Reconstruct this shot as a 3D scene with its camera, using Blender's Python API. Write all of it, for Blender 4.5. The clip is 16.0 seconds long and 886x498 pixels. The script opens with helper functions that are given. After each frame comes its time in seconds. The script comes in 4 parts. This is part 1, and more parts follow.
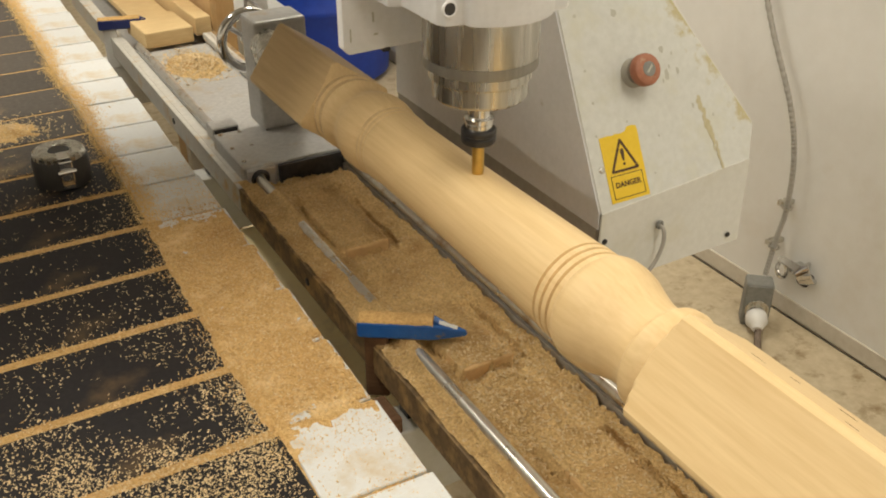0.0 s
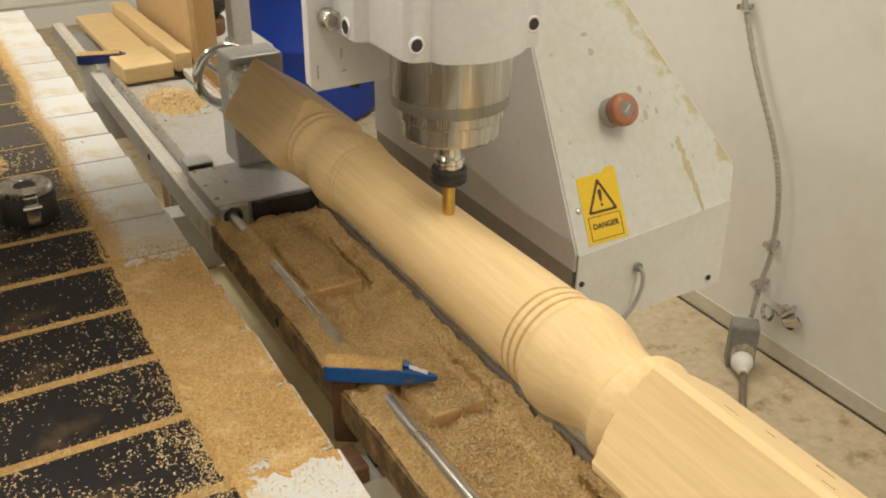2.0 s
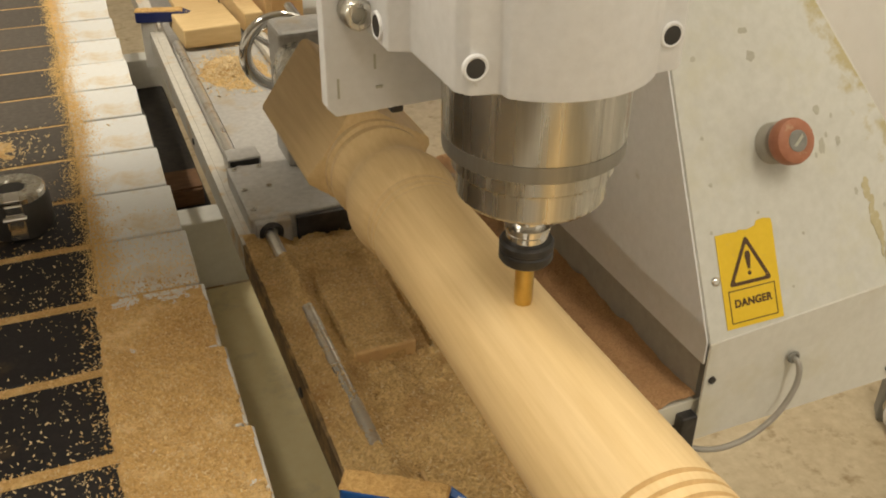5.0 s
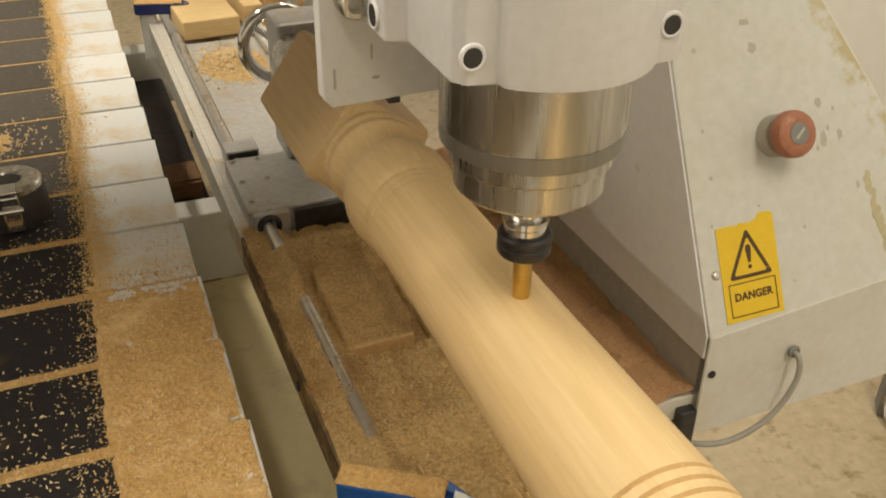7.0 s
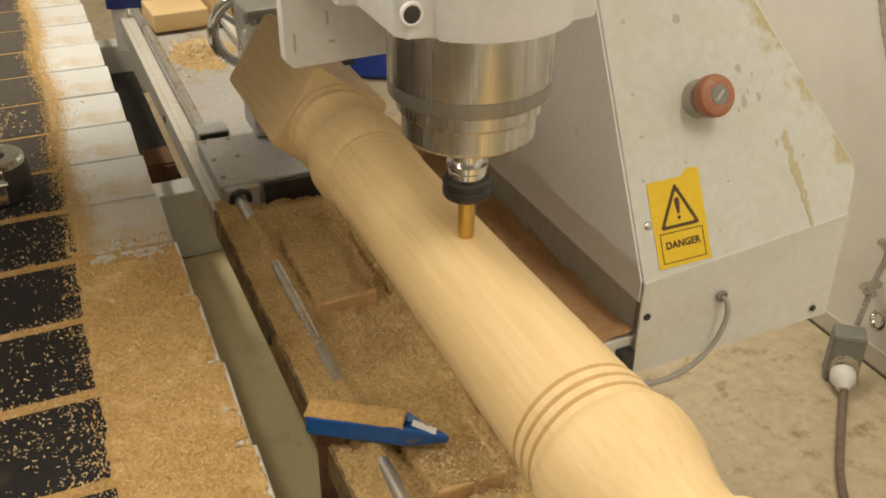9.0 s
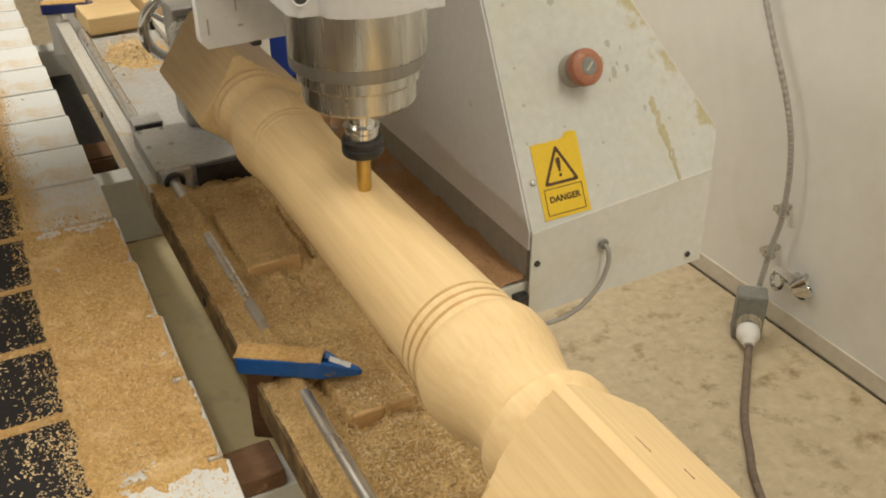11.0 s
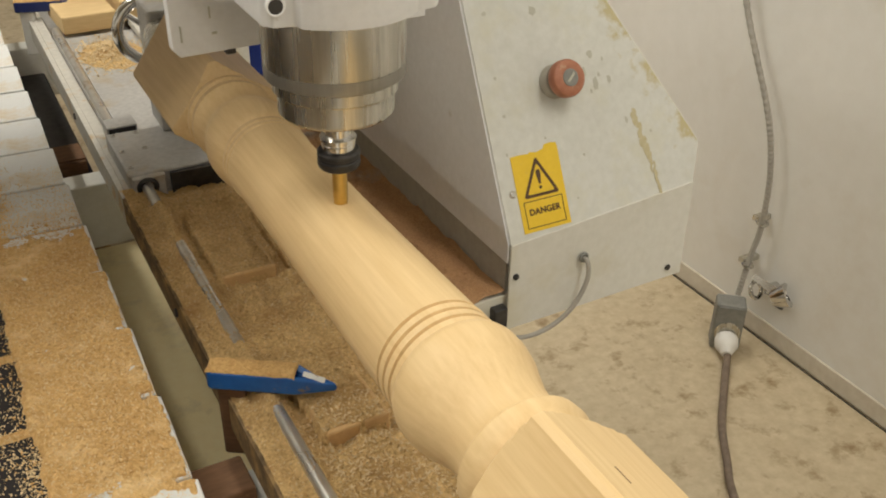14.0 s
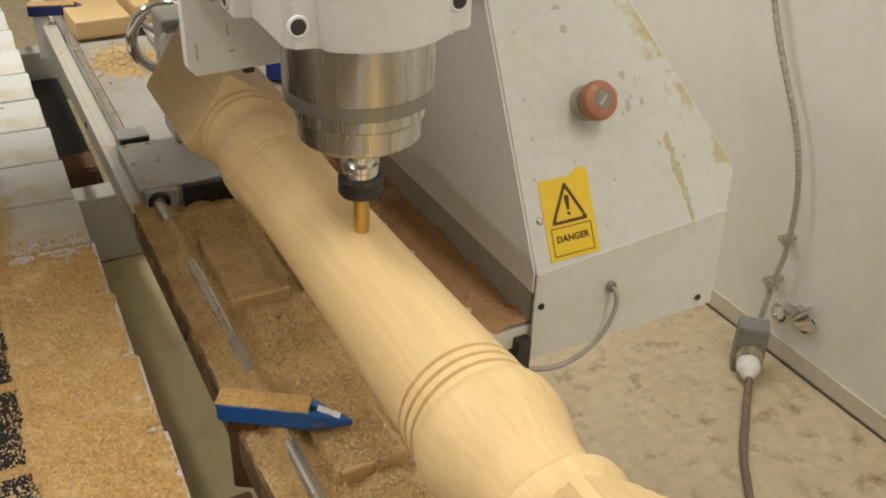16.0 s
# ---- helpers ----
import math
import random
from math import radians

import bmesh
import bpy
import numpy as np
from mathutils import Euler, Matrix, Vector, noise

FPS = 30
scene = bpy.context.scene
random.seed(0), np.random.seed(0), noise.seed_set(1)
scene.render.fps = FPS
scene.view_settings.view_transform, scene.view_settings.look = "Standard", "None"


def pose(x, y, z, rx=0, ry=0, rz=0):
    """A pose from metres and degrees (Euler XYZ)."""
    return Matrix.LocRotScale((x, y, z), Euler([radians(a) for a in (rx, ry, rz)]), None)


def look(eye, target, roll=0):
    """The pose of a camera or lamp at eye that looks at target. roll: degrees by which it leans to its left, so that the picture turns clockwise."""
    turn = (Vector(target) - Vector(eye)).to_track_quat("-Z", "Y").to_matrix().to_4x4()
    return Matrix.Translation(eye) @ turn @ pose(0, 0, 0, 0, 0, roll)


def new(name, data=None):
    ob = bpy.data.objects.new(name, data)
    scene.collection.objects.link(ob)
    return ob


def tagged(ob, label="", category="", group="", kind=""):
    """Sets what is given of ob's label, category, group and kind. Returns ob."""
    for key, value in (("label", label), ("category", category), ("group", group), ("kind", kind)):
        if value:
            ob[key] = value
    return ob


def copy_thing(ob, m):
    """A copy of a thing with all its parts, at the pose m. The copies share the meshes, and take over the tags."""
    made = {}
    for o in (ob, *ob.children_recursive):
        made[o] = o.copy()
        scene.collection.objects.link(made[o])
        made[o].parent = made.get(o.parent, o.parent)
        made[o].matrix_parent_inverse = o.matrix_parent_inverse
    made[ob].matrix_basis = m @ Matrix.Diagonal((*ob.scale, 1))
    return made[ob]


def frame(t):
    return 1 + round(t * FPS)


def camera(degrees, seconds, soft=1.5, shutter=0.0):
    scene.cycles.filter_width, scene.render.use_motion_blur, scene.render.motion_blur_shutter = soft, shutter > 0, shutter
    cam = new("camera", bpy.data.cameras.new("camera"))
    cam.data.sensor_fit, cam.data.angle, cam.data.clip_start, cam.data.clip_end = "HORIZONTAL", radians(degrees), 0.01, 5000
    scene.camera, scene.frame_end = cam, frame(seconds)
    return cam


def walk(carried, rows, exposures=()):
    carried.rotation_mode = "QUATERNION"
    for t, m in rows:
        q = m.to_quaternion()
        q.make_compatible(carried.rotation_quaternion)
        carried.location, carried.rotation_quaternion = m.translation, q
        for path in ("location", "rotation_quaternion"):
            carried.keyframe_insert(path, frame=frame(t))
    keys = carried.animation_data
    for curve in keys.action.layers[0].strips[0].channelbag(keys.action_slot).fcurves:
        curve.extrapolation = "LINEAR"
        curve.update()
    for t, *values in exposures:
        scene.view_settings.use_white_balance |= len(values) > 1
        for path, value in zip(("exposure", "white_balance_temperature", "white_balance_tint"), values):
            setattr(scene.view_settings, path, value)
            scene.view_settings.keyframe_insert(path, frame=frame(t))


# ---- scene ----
# ---- camera ----
cam = camera(50.27, 16.0, soft=1.9)
PATH = [
    (0, (-0.3296, -1.2237, 1.4031), (0.4853, 0.1944, 0.4362), 0.17),
    (0.5, (-0.3347, -1.2263, 1.4101), (0.4862, 0.1953, 0.4535), -0.24),
    (1, (-0.3266, -1.2193, 1.3969), (0.5075, 0.2043, 0.4549), 0.06),
    (1.5, (-0.3089, -1.2122, 1.3918), (0.5438, 0.2205, 0.4807), 0.62),
    (2, (-0.2920, -1.2090, 1.3915), (0.5552, 0.2330, 0.4899), 0.90),
    (2.5, (-0.2545, -1.1987, 1.4160), (0.5069, 0.2917, 0.5165), 1.42),
    (3, (-0.2483, -1.1933, 1.4158), (0.4719, 0.3186, 0.5183), 0.26),
    (3.5, (-0.1523, -1.0283, 1.3727), (0.5099, 0.4865, 0.4362), 1.05),
    (4, (-0.1062, -0.9236, 1.3346), (0.5223, 0.5789, 0.3561), 0.69),
    (6.5, (-0.0834, -0.9105, 1.3332), (0.5351, 0.5821, 0.3333), 0.63),
    (7, (-0.0837, -0.9100, 1.3292), (0.5333, 0.5806, 0.3255), 0.71),
    (7.5, (-0.0779, -0.9138, 1.3272), (0.5380, 0.5723, 0.3162), 0.33),
    (8, (-0.0809, -0.9327, 1.3280), (0.5467, 0.5472, 0.3152), 0.48),
    (8.5, (-0.0940, -0.9660, 1.3318), (0.5505, 0.5122, 0.3271), 0.62),
    (9, (-0.1041, -1.0071, 1.3334), (0.5612, 0.4661, 0.3349), 0.54),
    (11.5, (-0.1201, -1.1668, 1.3627), (0.6558, 0.2547, 0.3690), -0.04),
    (12, (-0.1165, -1.1677, 1.3633), (0.6803, 0.2409, 0.3678), 0.20),
    (12.5, (-0.1185, -1.1648, 1.3660), (0.6906, 0.2369, 0.3706), 0.56),
    (13, (-0.1160, -1.1516, 1.3621), (0.6860, 0.2537, 0.3662), 0.93),
    (13.5, (-0.1141, -1.1480, 1.3598), (0.6801, 0.2626, 0.3651), 1.17),
    (14, (-0.1068, -1.1348, 1.3622), (0.6834, 0.2791, 0.3690), 1.25),
    (14.5, (-0.0970, -1.1190, 1.3547), (0.6897, 0.2961, 0.3604), 1.49),
    (15, (-0.0948, -1.0898, 1.3514), (0.6888, 0.3168, 0.3429), 2.21),
    (15.5, (-0.0941, -1.0765, 1.3538), (0.6806, 0.3382, 0.3496), 2.13),
    (16, (-0.0929, -1.0788, 1.3586), (0.6812, 0.3482, 0.3715), 1.98),
]
walk(cam, [(t, look(eye, target, roll)) for t, eye, target, roll in PATH],
     exposures=[(0.0, -0.34, 6350, 10), (2.0, -0.35, 6350, 10), (4.0, -0.45, 6700, 10), (9.0, -0.41, 6600, 10), (12.0, -0.43, 6150, 10), (16.0, -0.47, 6100, 10)])

# ---- world and light ----
world = bpy.data.worlds.new("workshop_air")
world.use_nodes = True
world.node_tree.nodes["Background"].inputs["Color"].default_value = (1.0, 0.9, 0.75, 1)
world.node_tree.nodes["Background"].inputs["Strength"].default_value = 0.03
scene.world = world


def tube_and_fill_lamp(x, y, z, sx, sy, watts, colour=(1.0, 0.925, 0.78)):
    data = bpy.data.lights.new("ceiling_and_fill_lamp", "AREA")
    data.shape, data.size, data.size_y = "RECTANGLE", sx, sy
    data.energy, data.color = watts, colour
    ob = new("ceiling_and_fill_lamp", data)
    ob.matrix_world = pose(x, y, z)
    return ob


tube_and_fill_lamp(0.7, -1.6, 2.72, 0.22, 1.5, 28)
tube_and_fill_lamp(-0.45, -1.0, 2.72, 0.14, 1.3, 12)
# Fill light added at the left to brighten the inner side plate.
tube_and_fill_lamp(-2.75, -0.35, 2.6, 0.16, 1.3, 40)
tube_and_fill_lamp(-0.75, 0.75, 2.72, 0.14, 1.5, 46)
# Added fill near the east wall, which is too dim without it.
tube_and_fill_lamp(1.05, 1.3, 2.72, 0.16, 1.5, 30)



# ---- materials ----
def ramp(nt, fac, stops):
    n = nt.nodes.new("ShaderNodeValToRGB")
    els = n.color_ramp.elements
    while len(els) < len(stops):
        els.new(0.5)
    for e, (p, c) in zip(els, stops):
        e.position, e.color = p, (*c, 1)
    nt.links.new(fac, n.inputs["Fac"])
    return n.outputs["Color"]


def noise_out(nt, co, scale, detail=4.0, rough=0.55, stretch=(1, 1, 1)):
    m = nt.nodes.new("ShaderNodeMapping")
    m.inputs["Scale"].default_value = stretch
    nt.links.new(co, m.inputs["Vector"])
    n = nt.nodes.new("ShaderNodeTexNoise")
    n.inputs["Scale"].default_value, n.inputs["Detail"].default_value = scale, detail
    n.inputs["Roughness"].default_value = rough
    nt.links.new(m.outputs["Vector"], n.inputs["Vector"])
    return n.outputs["Fac"]


def mixed(nt, fac, a, b, mode="MIX"):
    n = nt.nodes.new("ShaderNodeMix")
    n.data_type, n.blend_type = "RGBA", mode
    for sock, v in ((n.inputs["Factor"], fac), (n.inputs["A"], a), (n.inputs["B"], b)):
        if isinstance(v, bpy.types.NodeSocket):
            nt.links.new(v, sock)
        else:
            sock.default_value = v if isinstance(v, (int, float)) else (*v, 1)
    return n.outputs["Result"]


def material(name, dark, light, rough=0.6, metal=0.0, grain=60.0, broad=6.0, stretch=(1, 1, 1), bump=0.15,
             stain=None, stain_at=(0.58, 0.7), stain_scale=5.0, depth=0.002, rough_vary=0.12, coat=0.0, per_piece=0.0, gloss=0.5):
    m = bpy.data.materials.new(name)
    m.use_nodes = True
    nt = m.node_tree
    b = nt.nodes["Principled BSDF"]
    co = nt.nodes.new("ShaderNodeTexCoord").outputs["Object"]
    fine = noise_out(nt, co, grain, 5, 0.6, stretch)
    wide = noise_out(nt, co, broad, 3, 0.5, stretch)
    col = mixed(nt, wide, dark, light)
    col = mixed(nt, 0.55, col, ramp(nt, fine, [(0.3, dark), (0.7, light)]))
    if stain:
        s = noise_out(nt, co, stain_scale, 6, 0.65)
        s2 = ramp(nt, s, [(stain_at[0], (0, 0, 0)), (stain_at[1], (1, 1, 1))])
        col = mixed(nt, s2, col, stain)
    if per_piece:
        info = nt.nodes.new("ShaderNodeObjectInfo")
        tone = ramp(nt, info.outputs["Random"], [(0, (1 - per_piece,) * 3), (1, (1, 1, 1))])
        col = mixed(nt, 1.0, col, tone, "MULTIPLY")
    nt.links.new(col, b.inputs["Base Color"])
    r = nt.nodes.new("ShaderNodeMapRange")
    r.inputs["To Min"].default_value, r.inputs["To Max"].default_value = max(0.03, rough - rough_vary), min(1, rough + rough_vary)
    nt.links.new(wide, r.inputs["Value"])
    nt.links.new(r.outputs["Result"], b.inputs["Roughness"])
    b.inputs["Metallic"].default_value = metal
    b.inputs["Specular IOR Level"].default_value = gloss
    b.inputs["Coat Weight"].default_value = coat
    if bump:
        bp = nt.nodes.new("ShaderNodeBump")
        bp.inputs["Strength"].default_value, bp.inputs["Distance"].default_value = bump, depth
        nt.links.new(fine, bp.inputs["Height"])
        nt.links.new(bp.outputs["Normal"], b.inputs["Normal"])
    return m


SAWDUST = material("sawdust", (0.35, 0.19, 0.052), (0.96, 0.7, 0.33), 0.95, grain=260, broad=30, bump=1.0, depth=0.006, rough_vary=0.03,
                   stain=(0.46, 0.26, 0.09), stain_at=(0.5, 0.75), stain_scale=16)
FINE_DUST = material("fine_dust", (0.4, 0.215, 0.06), (0.82, 0.55, 0.23), 0.95, grain=240, broad=16, bump=0.9, depth=0.005, rough_vary=0.03,
                     stain=(0.86, 0.64, 0.33), stain_at=(0.52, 0.74), stain_scale=22)
RED_DUST = material("red_dust", (0.36, 0.19, 0.085), (0.66, 0.4, 0.2), 0.95, grain=350, broad=14, bump=0.8, depth=0.004, rough_vary=0.03,
                    stain=(0.42, 0.38, 0.32), stain_at=(0.55, 0.75), stain_scale=9)
DRIFT = material("drift_dust", (0.62, 0.4, 0.14), (0.9, 0.66, 0.32), 0.95, grain=200, broad=30, bump=0.4, rough_vary=0.03)
CHIP = material("wood_chip", (0.52, 0.36, 0.17), (0.84, 0.68, 0.42), 0.9, grain=200, broad=90, bump=0.2, rough_vary=0.03)
PINE = material("turned_pine", (0.62, 0.425, 0.195), (0.78, 0.585, 0.315), 0.52, grain=26, broad=5, stretch=(7, 0.35, 7), bump=0.12, depth=0.0008,
                stain=(0.58, 0.37, 0.16), stain_at=(0.62, 0.82), stain_scale=4)
PINE_GROOVE = material("turned_groove", (0.5, 0.32, 0.14), (0.6, 0.41, 0.2), 0.6, grain=40, broad=8, bump=0.1)
SCRAP = material("scrap_wood", (0.5, 0.31, 0.13), (0.66, 0.44, 0.21), 0.75, grain=40, broad=9, stretch=(4, 1, 4), bump=0.2,
                 stain=(0.62, 0.4, 0.17), stain_at=(0.45, 0.7), stain_scale=30)
PALE_WOOD = material("pale_wood", (0.6, 0.42, 0.2), (0.76, 0.57, 0.3), 0.7, grain=30, broad=6, stretch=(1, 5, 5), bump=0.2)
BROWN_WOOD = material("brown_wood", (0.12, 0.06, 0.03), (0.26, 0.14, 0.07), 0.75, grain=45, broad=9, stretch=(1, 5, 5), bump=0.2,
                      stain=(0.5, 0.32, 0.14), stain_at=(0.62, 0.72), stain_scale=18)
WHITE_PAINT = material("white_paint", (0.66, 0.65, 0.59), (0.77, 0.76, 0.71), 0.42, grain=90, broad=4, bump=0.04,
                       stain=(0.62, 0.58, 0.42), stain_at=(0.52, 0.8), stain_scale=6)
def edge_worn(m):
    """Rusty wear along the slanting edge of the cover, broken up by noise."""
    nt = m.node_tree
    b = nt.nodes["Principled BSDF"]
    was = b.inputs["Base Color"].links[0].from_socket
    co = nt.nodes.new("ShaderNodeTexCoord").outputs["Object"]
    dot = nt.nodes.new("ShaderNodeVectorMath")
    dot.operation = "DOT_PRODUCT"
    nt.links.new(co, dot.inputs[0])
    dot.inputs[1].default_value = (1.0, 0.0, 0.6)
    near = nt.nodes.new("ShaderNodeMapRange")
    near.inputs["From Min"].default_value, near.inputs["From Max"].default_value = 1.175, 1.236
    near.inputs["To Min"].default_value, near.inputs["To Max"].default_value = -0.22, 0.16
    nt.links.new(dot.outputs["Value"], near.inputs["Value"])
    add = nt.nodes.new("ShaderNodeMath")
    add.operation = "ADD"
    nt.links.new(near.outputs["Result"], add.inputs[0])
    nt.links.new(noise_out(nt, co, 30, 6, 0.65), add.inputs[1])
    mask = ramp(nt, add.outputs["Value"], [(0.48, (0, 0, 0)), (0.62, (1, 1, 1))])
    nt.links.new(mixed(nt, mask, was, (0.5, 0.44, 0.25)), b.inputs["Base Color"])
    return m


COVER_PAINT = edge_worn(material("cover_paint", (0.56, 0.56, 0.51), (0.69, 0.69, 0.65), 0.42, grain=90, broad=4, bump=0.04,
                                 stain=(0.6, 0.58, 0.44), stain_at=(0.52, 0.8), stain_scale=9))
# Pale cream with the brightness of the lit floor put into the colour.
LIT_FLOOR_CREAM = material("lit_floor_cream", (0.88, 0.73, 0.4), (0.94, 0.83, 0.52), 0.6, grain=70, broad=5, bump=0.06,
                       stain=(0.6, 0.5, 0.32), stain_at=(0.55, 0.8), stain_scale=14)
CARRIAGE_PAINT = material("carriage_paint", (0.69, 0.69, 0.69), (0.8, 0.8, 0.81), 0.4, grain=120, broad=6, bump=0.03,
                          stain=(0.5, 0.47, 0.4), stain_at=(0.66, 0.76), stain_scale=22)
GREY_PAINT = material("grey_paint", (0.42, 0.42, 0.42), (0.56, 0.56, 0.56), 0.5, grain=80, broad=5, bump=0.05,
                      stain=(0.46, 0.38, 0.26), stain_at=(0.58, 0.72), stain_scale=11)
# Dark grey: the button base's own colour, and painted shade on the plinth.
DARK_BAND = material("dark_band", (0.3, 0.28, 0.24), (0.42, 0.39, 0.33), 0.7, grain=80, broad=9, bump=0.1)
# Brushed metal; its upright light and dark colour streaks paint in reflections.
STEEL = material("brushed_steel_sheen_streaks", (0.4, 0.385, 0.345), (0.7, 0.68, 0.62), 0.27, 1.0, grain=40, broad=30, stretch=(4, 4, 0.15), bump=0.05, depth=0.0004)
BAND = material("dull_band", (0.26, 0.25, 0.22), (0.4, 0.38, 0.34), 0.42, 0.9, grain=40, broad=30, stretch=(4, 4, 0.15), bump=0.05, depth=0.0004)
ROD = material("dusty_rod", (0.62, 0.61, 0.58), (0.8, 0.78, 0.74), 0.3, 0.9, grain=60, broad=14, bump=0.05,
               stain=(0.42, 0.3, 0.16), stain_at=(0.55, 0.72), stain_scale=22)
CHROME = material("chrome", (0.6, 0.59, 0.57), (0.78, 0.77, 0.75), 0.14, 1.0, grain=50, broad=8, bump=0.02, rough_vary=0.06)
CAST = material("machined_iron", (0.36, 0.355, 0.345), (0.57, 0.56, 0.54), 0.45, 0.3, grain=110, broad=9, bump=0.12,
                stain=(0.42, 0.33, 0.2), stain_at=(0.56, 0.75), stain_scale=15)
DARK_IRON = material("dark_iron", (0.03, 0.03, 0.035), (0.1, 0.095, 0.09), 0.45, 0.7, grain=80, broad=12, bump=0.08)
RAIL_SIDE = material("rail_side", (0.1, 0.065, 0.035), (0.3, 0.2, 0.1), 0.8, grain=90, broad=14, bump=0.3,
                     stain=(0.5, 0.32, 0.13), stain_at=(0.48, 0.66), stain_scale=26)
RAIL_TOP = material("rail_top", (0.3, 0.28, 0.25), (0.5, 0.47, 0.42), 0.55, 0.3, grain=90, broad=14, bump=0.2,
                    stain=(0.55, 0.37, 0.16), stain_at=(0.46, 0.6), stain_scale=16)
RAIL_PALE = material("pale_rail", (0.46, 0.44, 0.39), (0.64, 0.61, 0.55), 0.5, 0.1, grain=90, broad=9, bump=0.1,
                     stain=(0.52, 0.36, 0.17), stain_at=(0.56, 0.68), stain_scale=18)
PHENOLIC = material("black_board", (0.012, 0.011, 0.012), (0.03, 0.027, 0.028), 0.5, grain=140, broad=9, bump=0.12,
                    stain=(0.13, 0.085, 0.045), stain_at=(0.6, 0.8), stain_scale=7, per_piece=0.25, gloss=0.18)
DUSTY_BOARD = material("dusty_board", (0.062, 0.054, 0.046), (0.14, 0.12, 0.1), 0.75, grain=120, broad=8, bump=0.15,
                       stain=(0.36, 0.26, 0.14), stain_at=(0.56, 0.78), stain_scale=8, per_piece=0.25, gloss=0.25)
ALUMINIUM = material("pale_block", (0.64, 0.645, 0.63), (0.77, 0.775, 0.765), 0.5, 0.0, grain=120, broad=6, stretch=(1, 6, 1), bump=0.06,
                     stain=(0.6, 0.46, 0.26), stain_at=(0.5, 0.72), stain_scale=13, per_piece=0.14)
TABLE_BODY = material("table_body", (0.16, 0.15, 0.13), (0.28, 0.26, 0.22), 0.7, grain=60, broad=6, bump=0.1)
BLUE = material("blue_paint", (0.012, 0.085, 0.32), (0.025, 0.14, 0.46), 0.4, grain=90, broad=12, bump=0.08,
                stain=(0.2, 0.16, 0.1), stain_at=(0.62, 0.7), stain_scale=40)
NAVY = material("navy_paint", (0.012, 0.02, 0.1), (0.02, 0.035, 0.16), 0.45, grain=90, broad=12, bump=0.08)
BARREL = material("blue_plastic", (0.008, 0.035, 0.3), (0.012, 0.06, 0.44), 0.4, grain=30, broad=4, bump=0.03)
YELLOW = material("sticker_yellow", (0.76, 0.51, 0.015), (0.84, 0.58, 0.03), 0.5, grain=150, broad=12, bump=0.02,
                  stain=(0.62, 0.42, 0.1), stain_at=(0.62, 0.8), stain_scale=40)
INK = material("black_ink", (0.06, 0.03, 0.012), (0.11, 0.055, 0.02), 0.6, grain=200, broad=60, bump=0.0,
               stain=(0.7, 0.42, 0.04), stain_at=(0.66, 0.7), stain_scale=160)
RED = material("stop_red", (0.3, 0.105, 0.055), (0.44, 0.19, 0.11), 0.5, grain=120, broad=30, bump=0.08,
               stain=(0.5, 0.36, 0.22), stain_at=(0.6, 0.75), stain_scale=70)
GREY_PLASTIC = material("grey_plastic", (0.17, 0.17, 0.155), (0.28, 0.275, 0.25), 0.55, grain=90, broad=10, bump=0.05)
RUST = material("rust_stain", (0.46, 0.4, 0.23), (0.58, 0.53, 0.36), 0.7, grain=180, broad=30, bump=0.15)
CHIPPED = material("chipped_paint", (0.4, 0.39, 0.32), (0.52, 0.51, 0.43), 0.7, grain=150, broad=40, bump=0.1)
BRASS = material("brass_bit", (0.52, 0.34, 0.08), (0.72, 0.5, 0.16), 0.3, 0.9, grain=80, broad=20, bump=0.03)
RUBBER = material("dark_rubber", (0.02, 0.018, 0.016), (0.05, 0.045, 0.04), 0.55, grain=80, broad=14, bump=0.08)
CABLE_GREY = material("cable_grey", (0.3, 0.285, 0.25), (0.44, 0.41, 0.36), 0.5, grain=60, broad=9, bump=0.05)
CABLE_BROWN = material("dusty_cable", (0.12, 0.085, 0.06), (0.26, 0.2, 0.15), 0.7, grain=60, broad=9, bump=0.05)
WALL = material("white_wall", (0.8, 0.785, 0.745), (0.86, 0.85, 0.82), 0.75, grain=25, broad=1.2, bump=0.05,
                stain=(0.7, 0.64, 0.54), stain_at=(0.55, 0.85), stain_scale=2.0)
SKIRT = material("grimy_skirting", (0.58, 0.52, 0.42), (0.74, 0.69, 0.6), 0.7, grain=40, broad=5, bump=0.1)
CONCRETE = material("sealed_concrete", (0.42, 0.33, 0.2), (0.66, 0.56, 0.39), 0.6, grain=34, broad=5, bump=0.12, depth=0.003,
                    stain=(0.3, 0.21, 0.11), stain_at=(0.54, 0.7), stain_scale=16)
CEILING = material("ceiling_white", (0.68, 0.66, 0.62), (0.76, 0.74, 0.7), 0.85, grain=20, broad=2, bump=0.05)
CARD = material("plywood_board", (0.5, 0.32, 0.14), (0.64, 0.44, 0.22), 0.7, grain=40, broad=4, stretch=(5, 5, 1), bump=0.1)
WHITE_PLASTIC = material("white_plastic", (0.72, 0.7, 0.66), (0.82, 0.8, 0.76), 0.4, grain=60, broad=20, bump=0.03)


# ---- building helpers ----
def part(name, bm, mat, parent=None, label="", smooth=False):
    mesh = bpy.data.meshes.new(name)
    bmesh.ops.recalc_face_normals(bm, faces=bm.faces)
    bm.to_mesh(mesh)
    bm.free()
    mesh.materials.append(mat)
    if smooth:
        for p in mesh.polygons:
            p.use_smooth = True
        mesh.set_sharp_from_angle(angle=radians(38))
    ob = new(name, mesh)
    ob.parent = parent
    if label:
        ob["label"] = label
    return ob


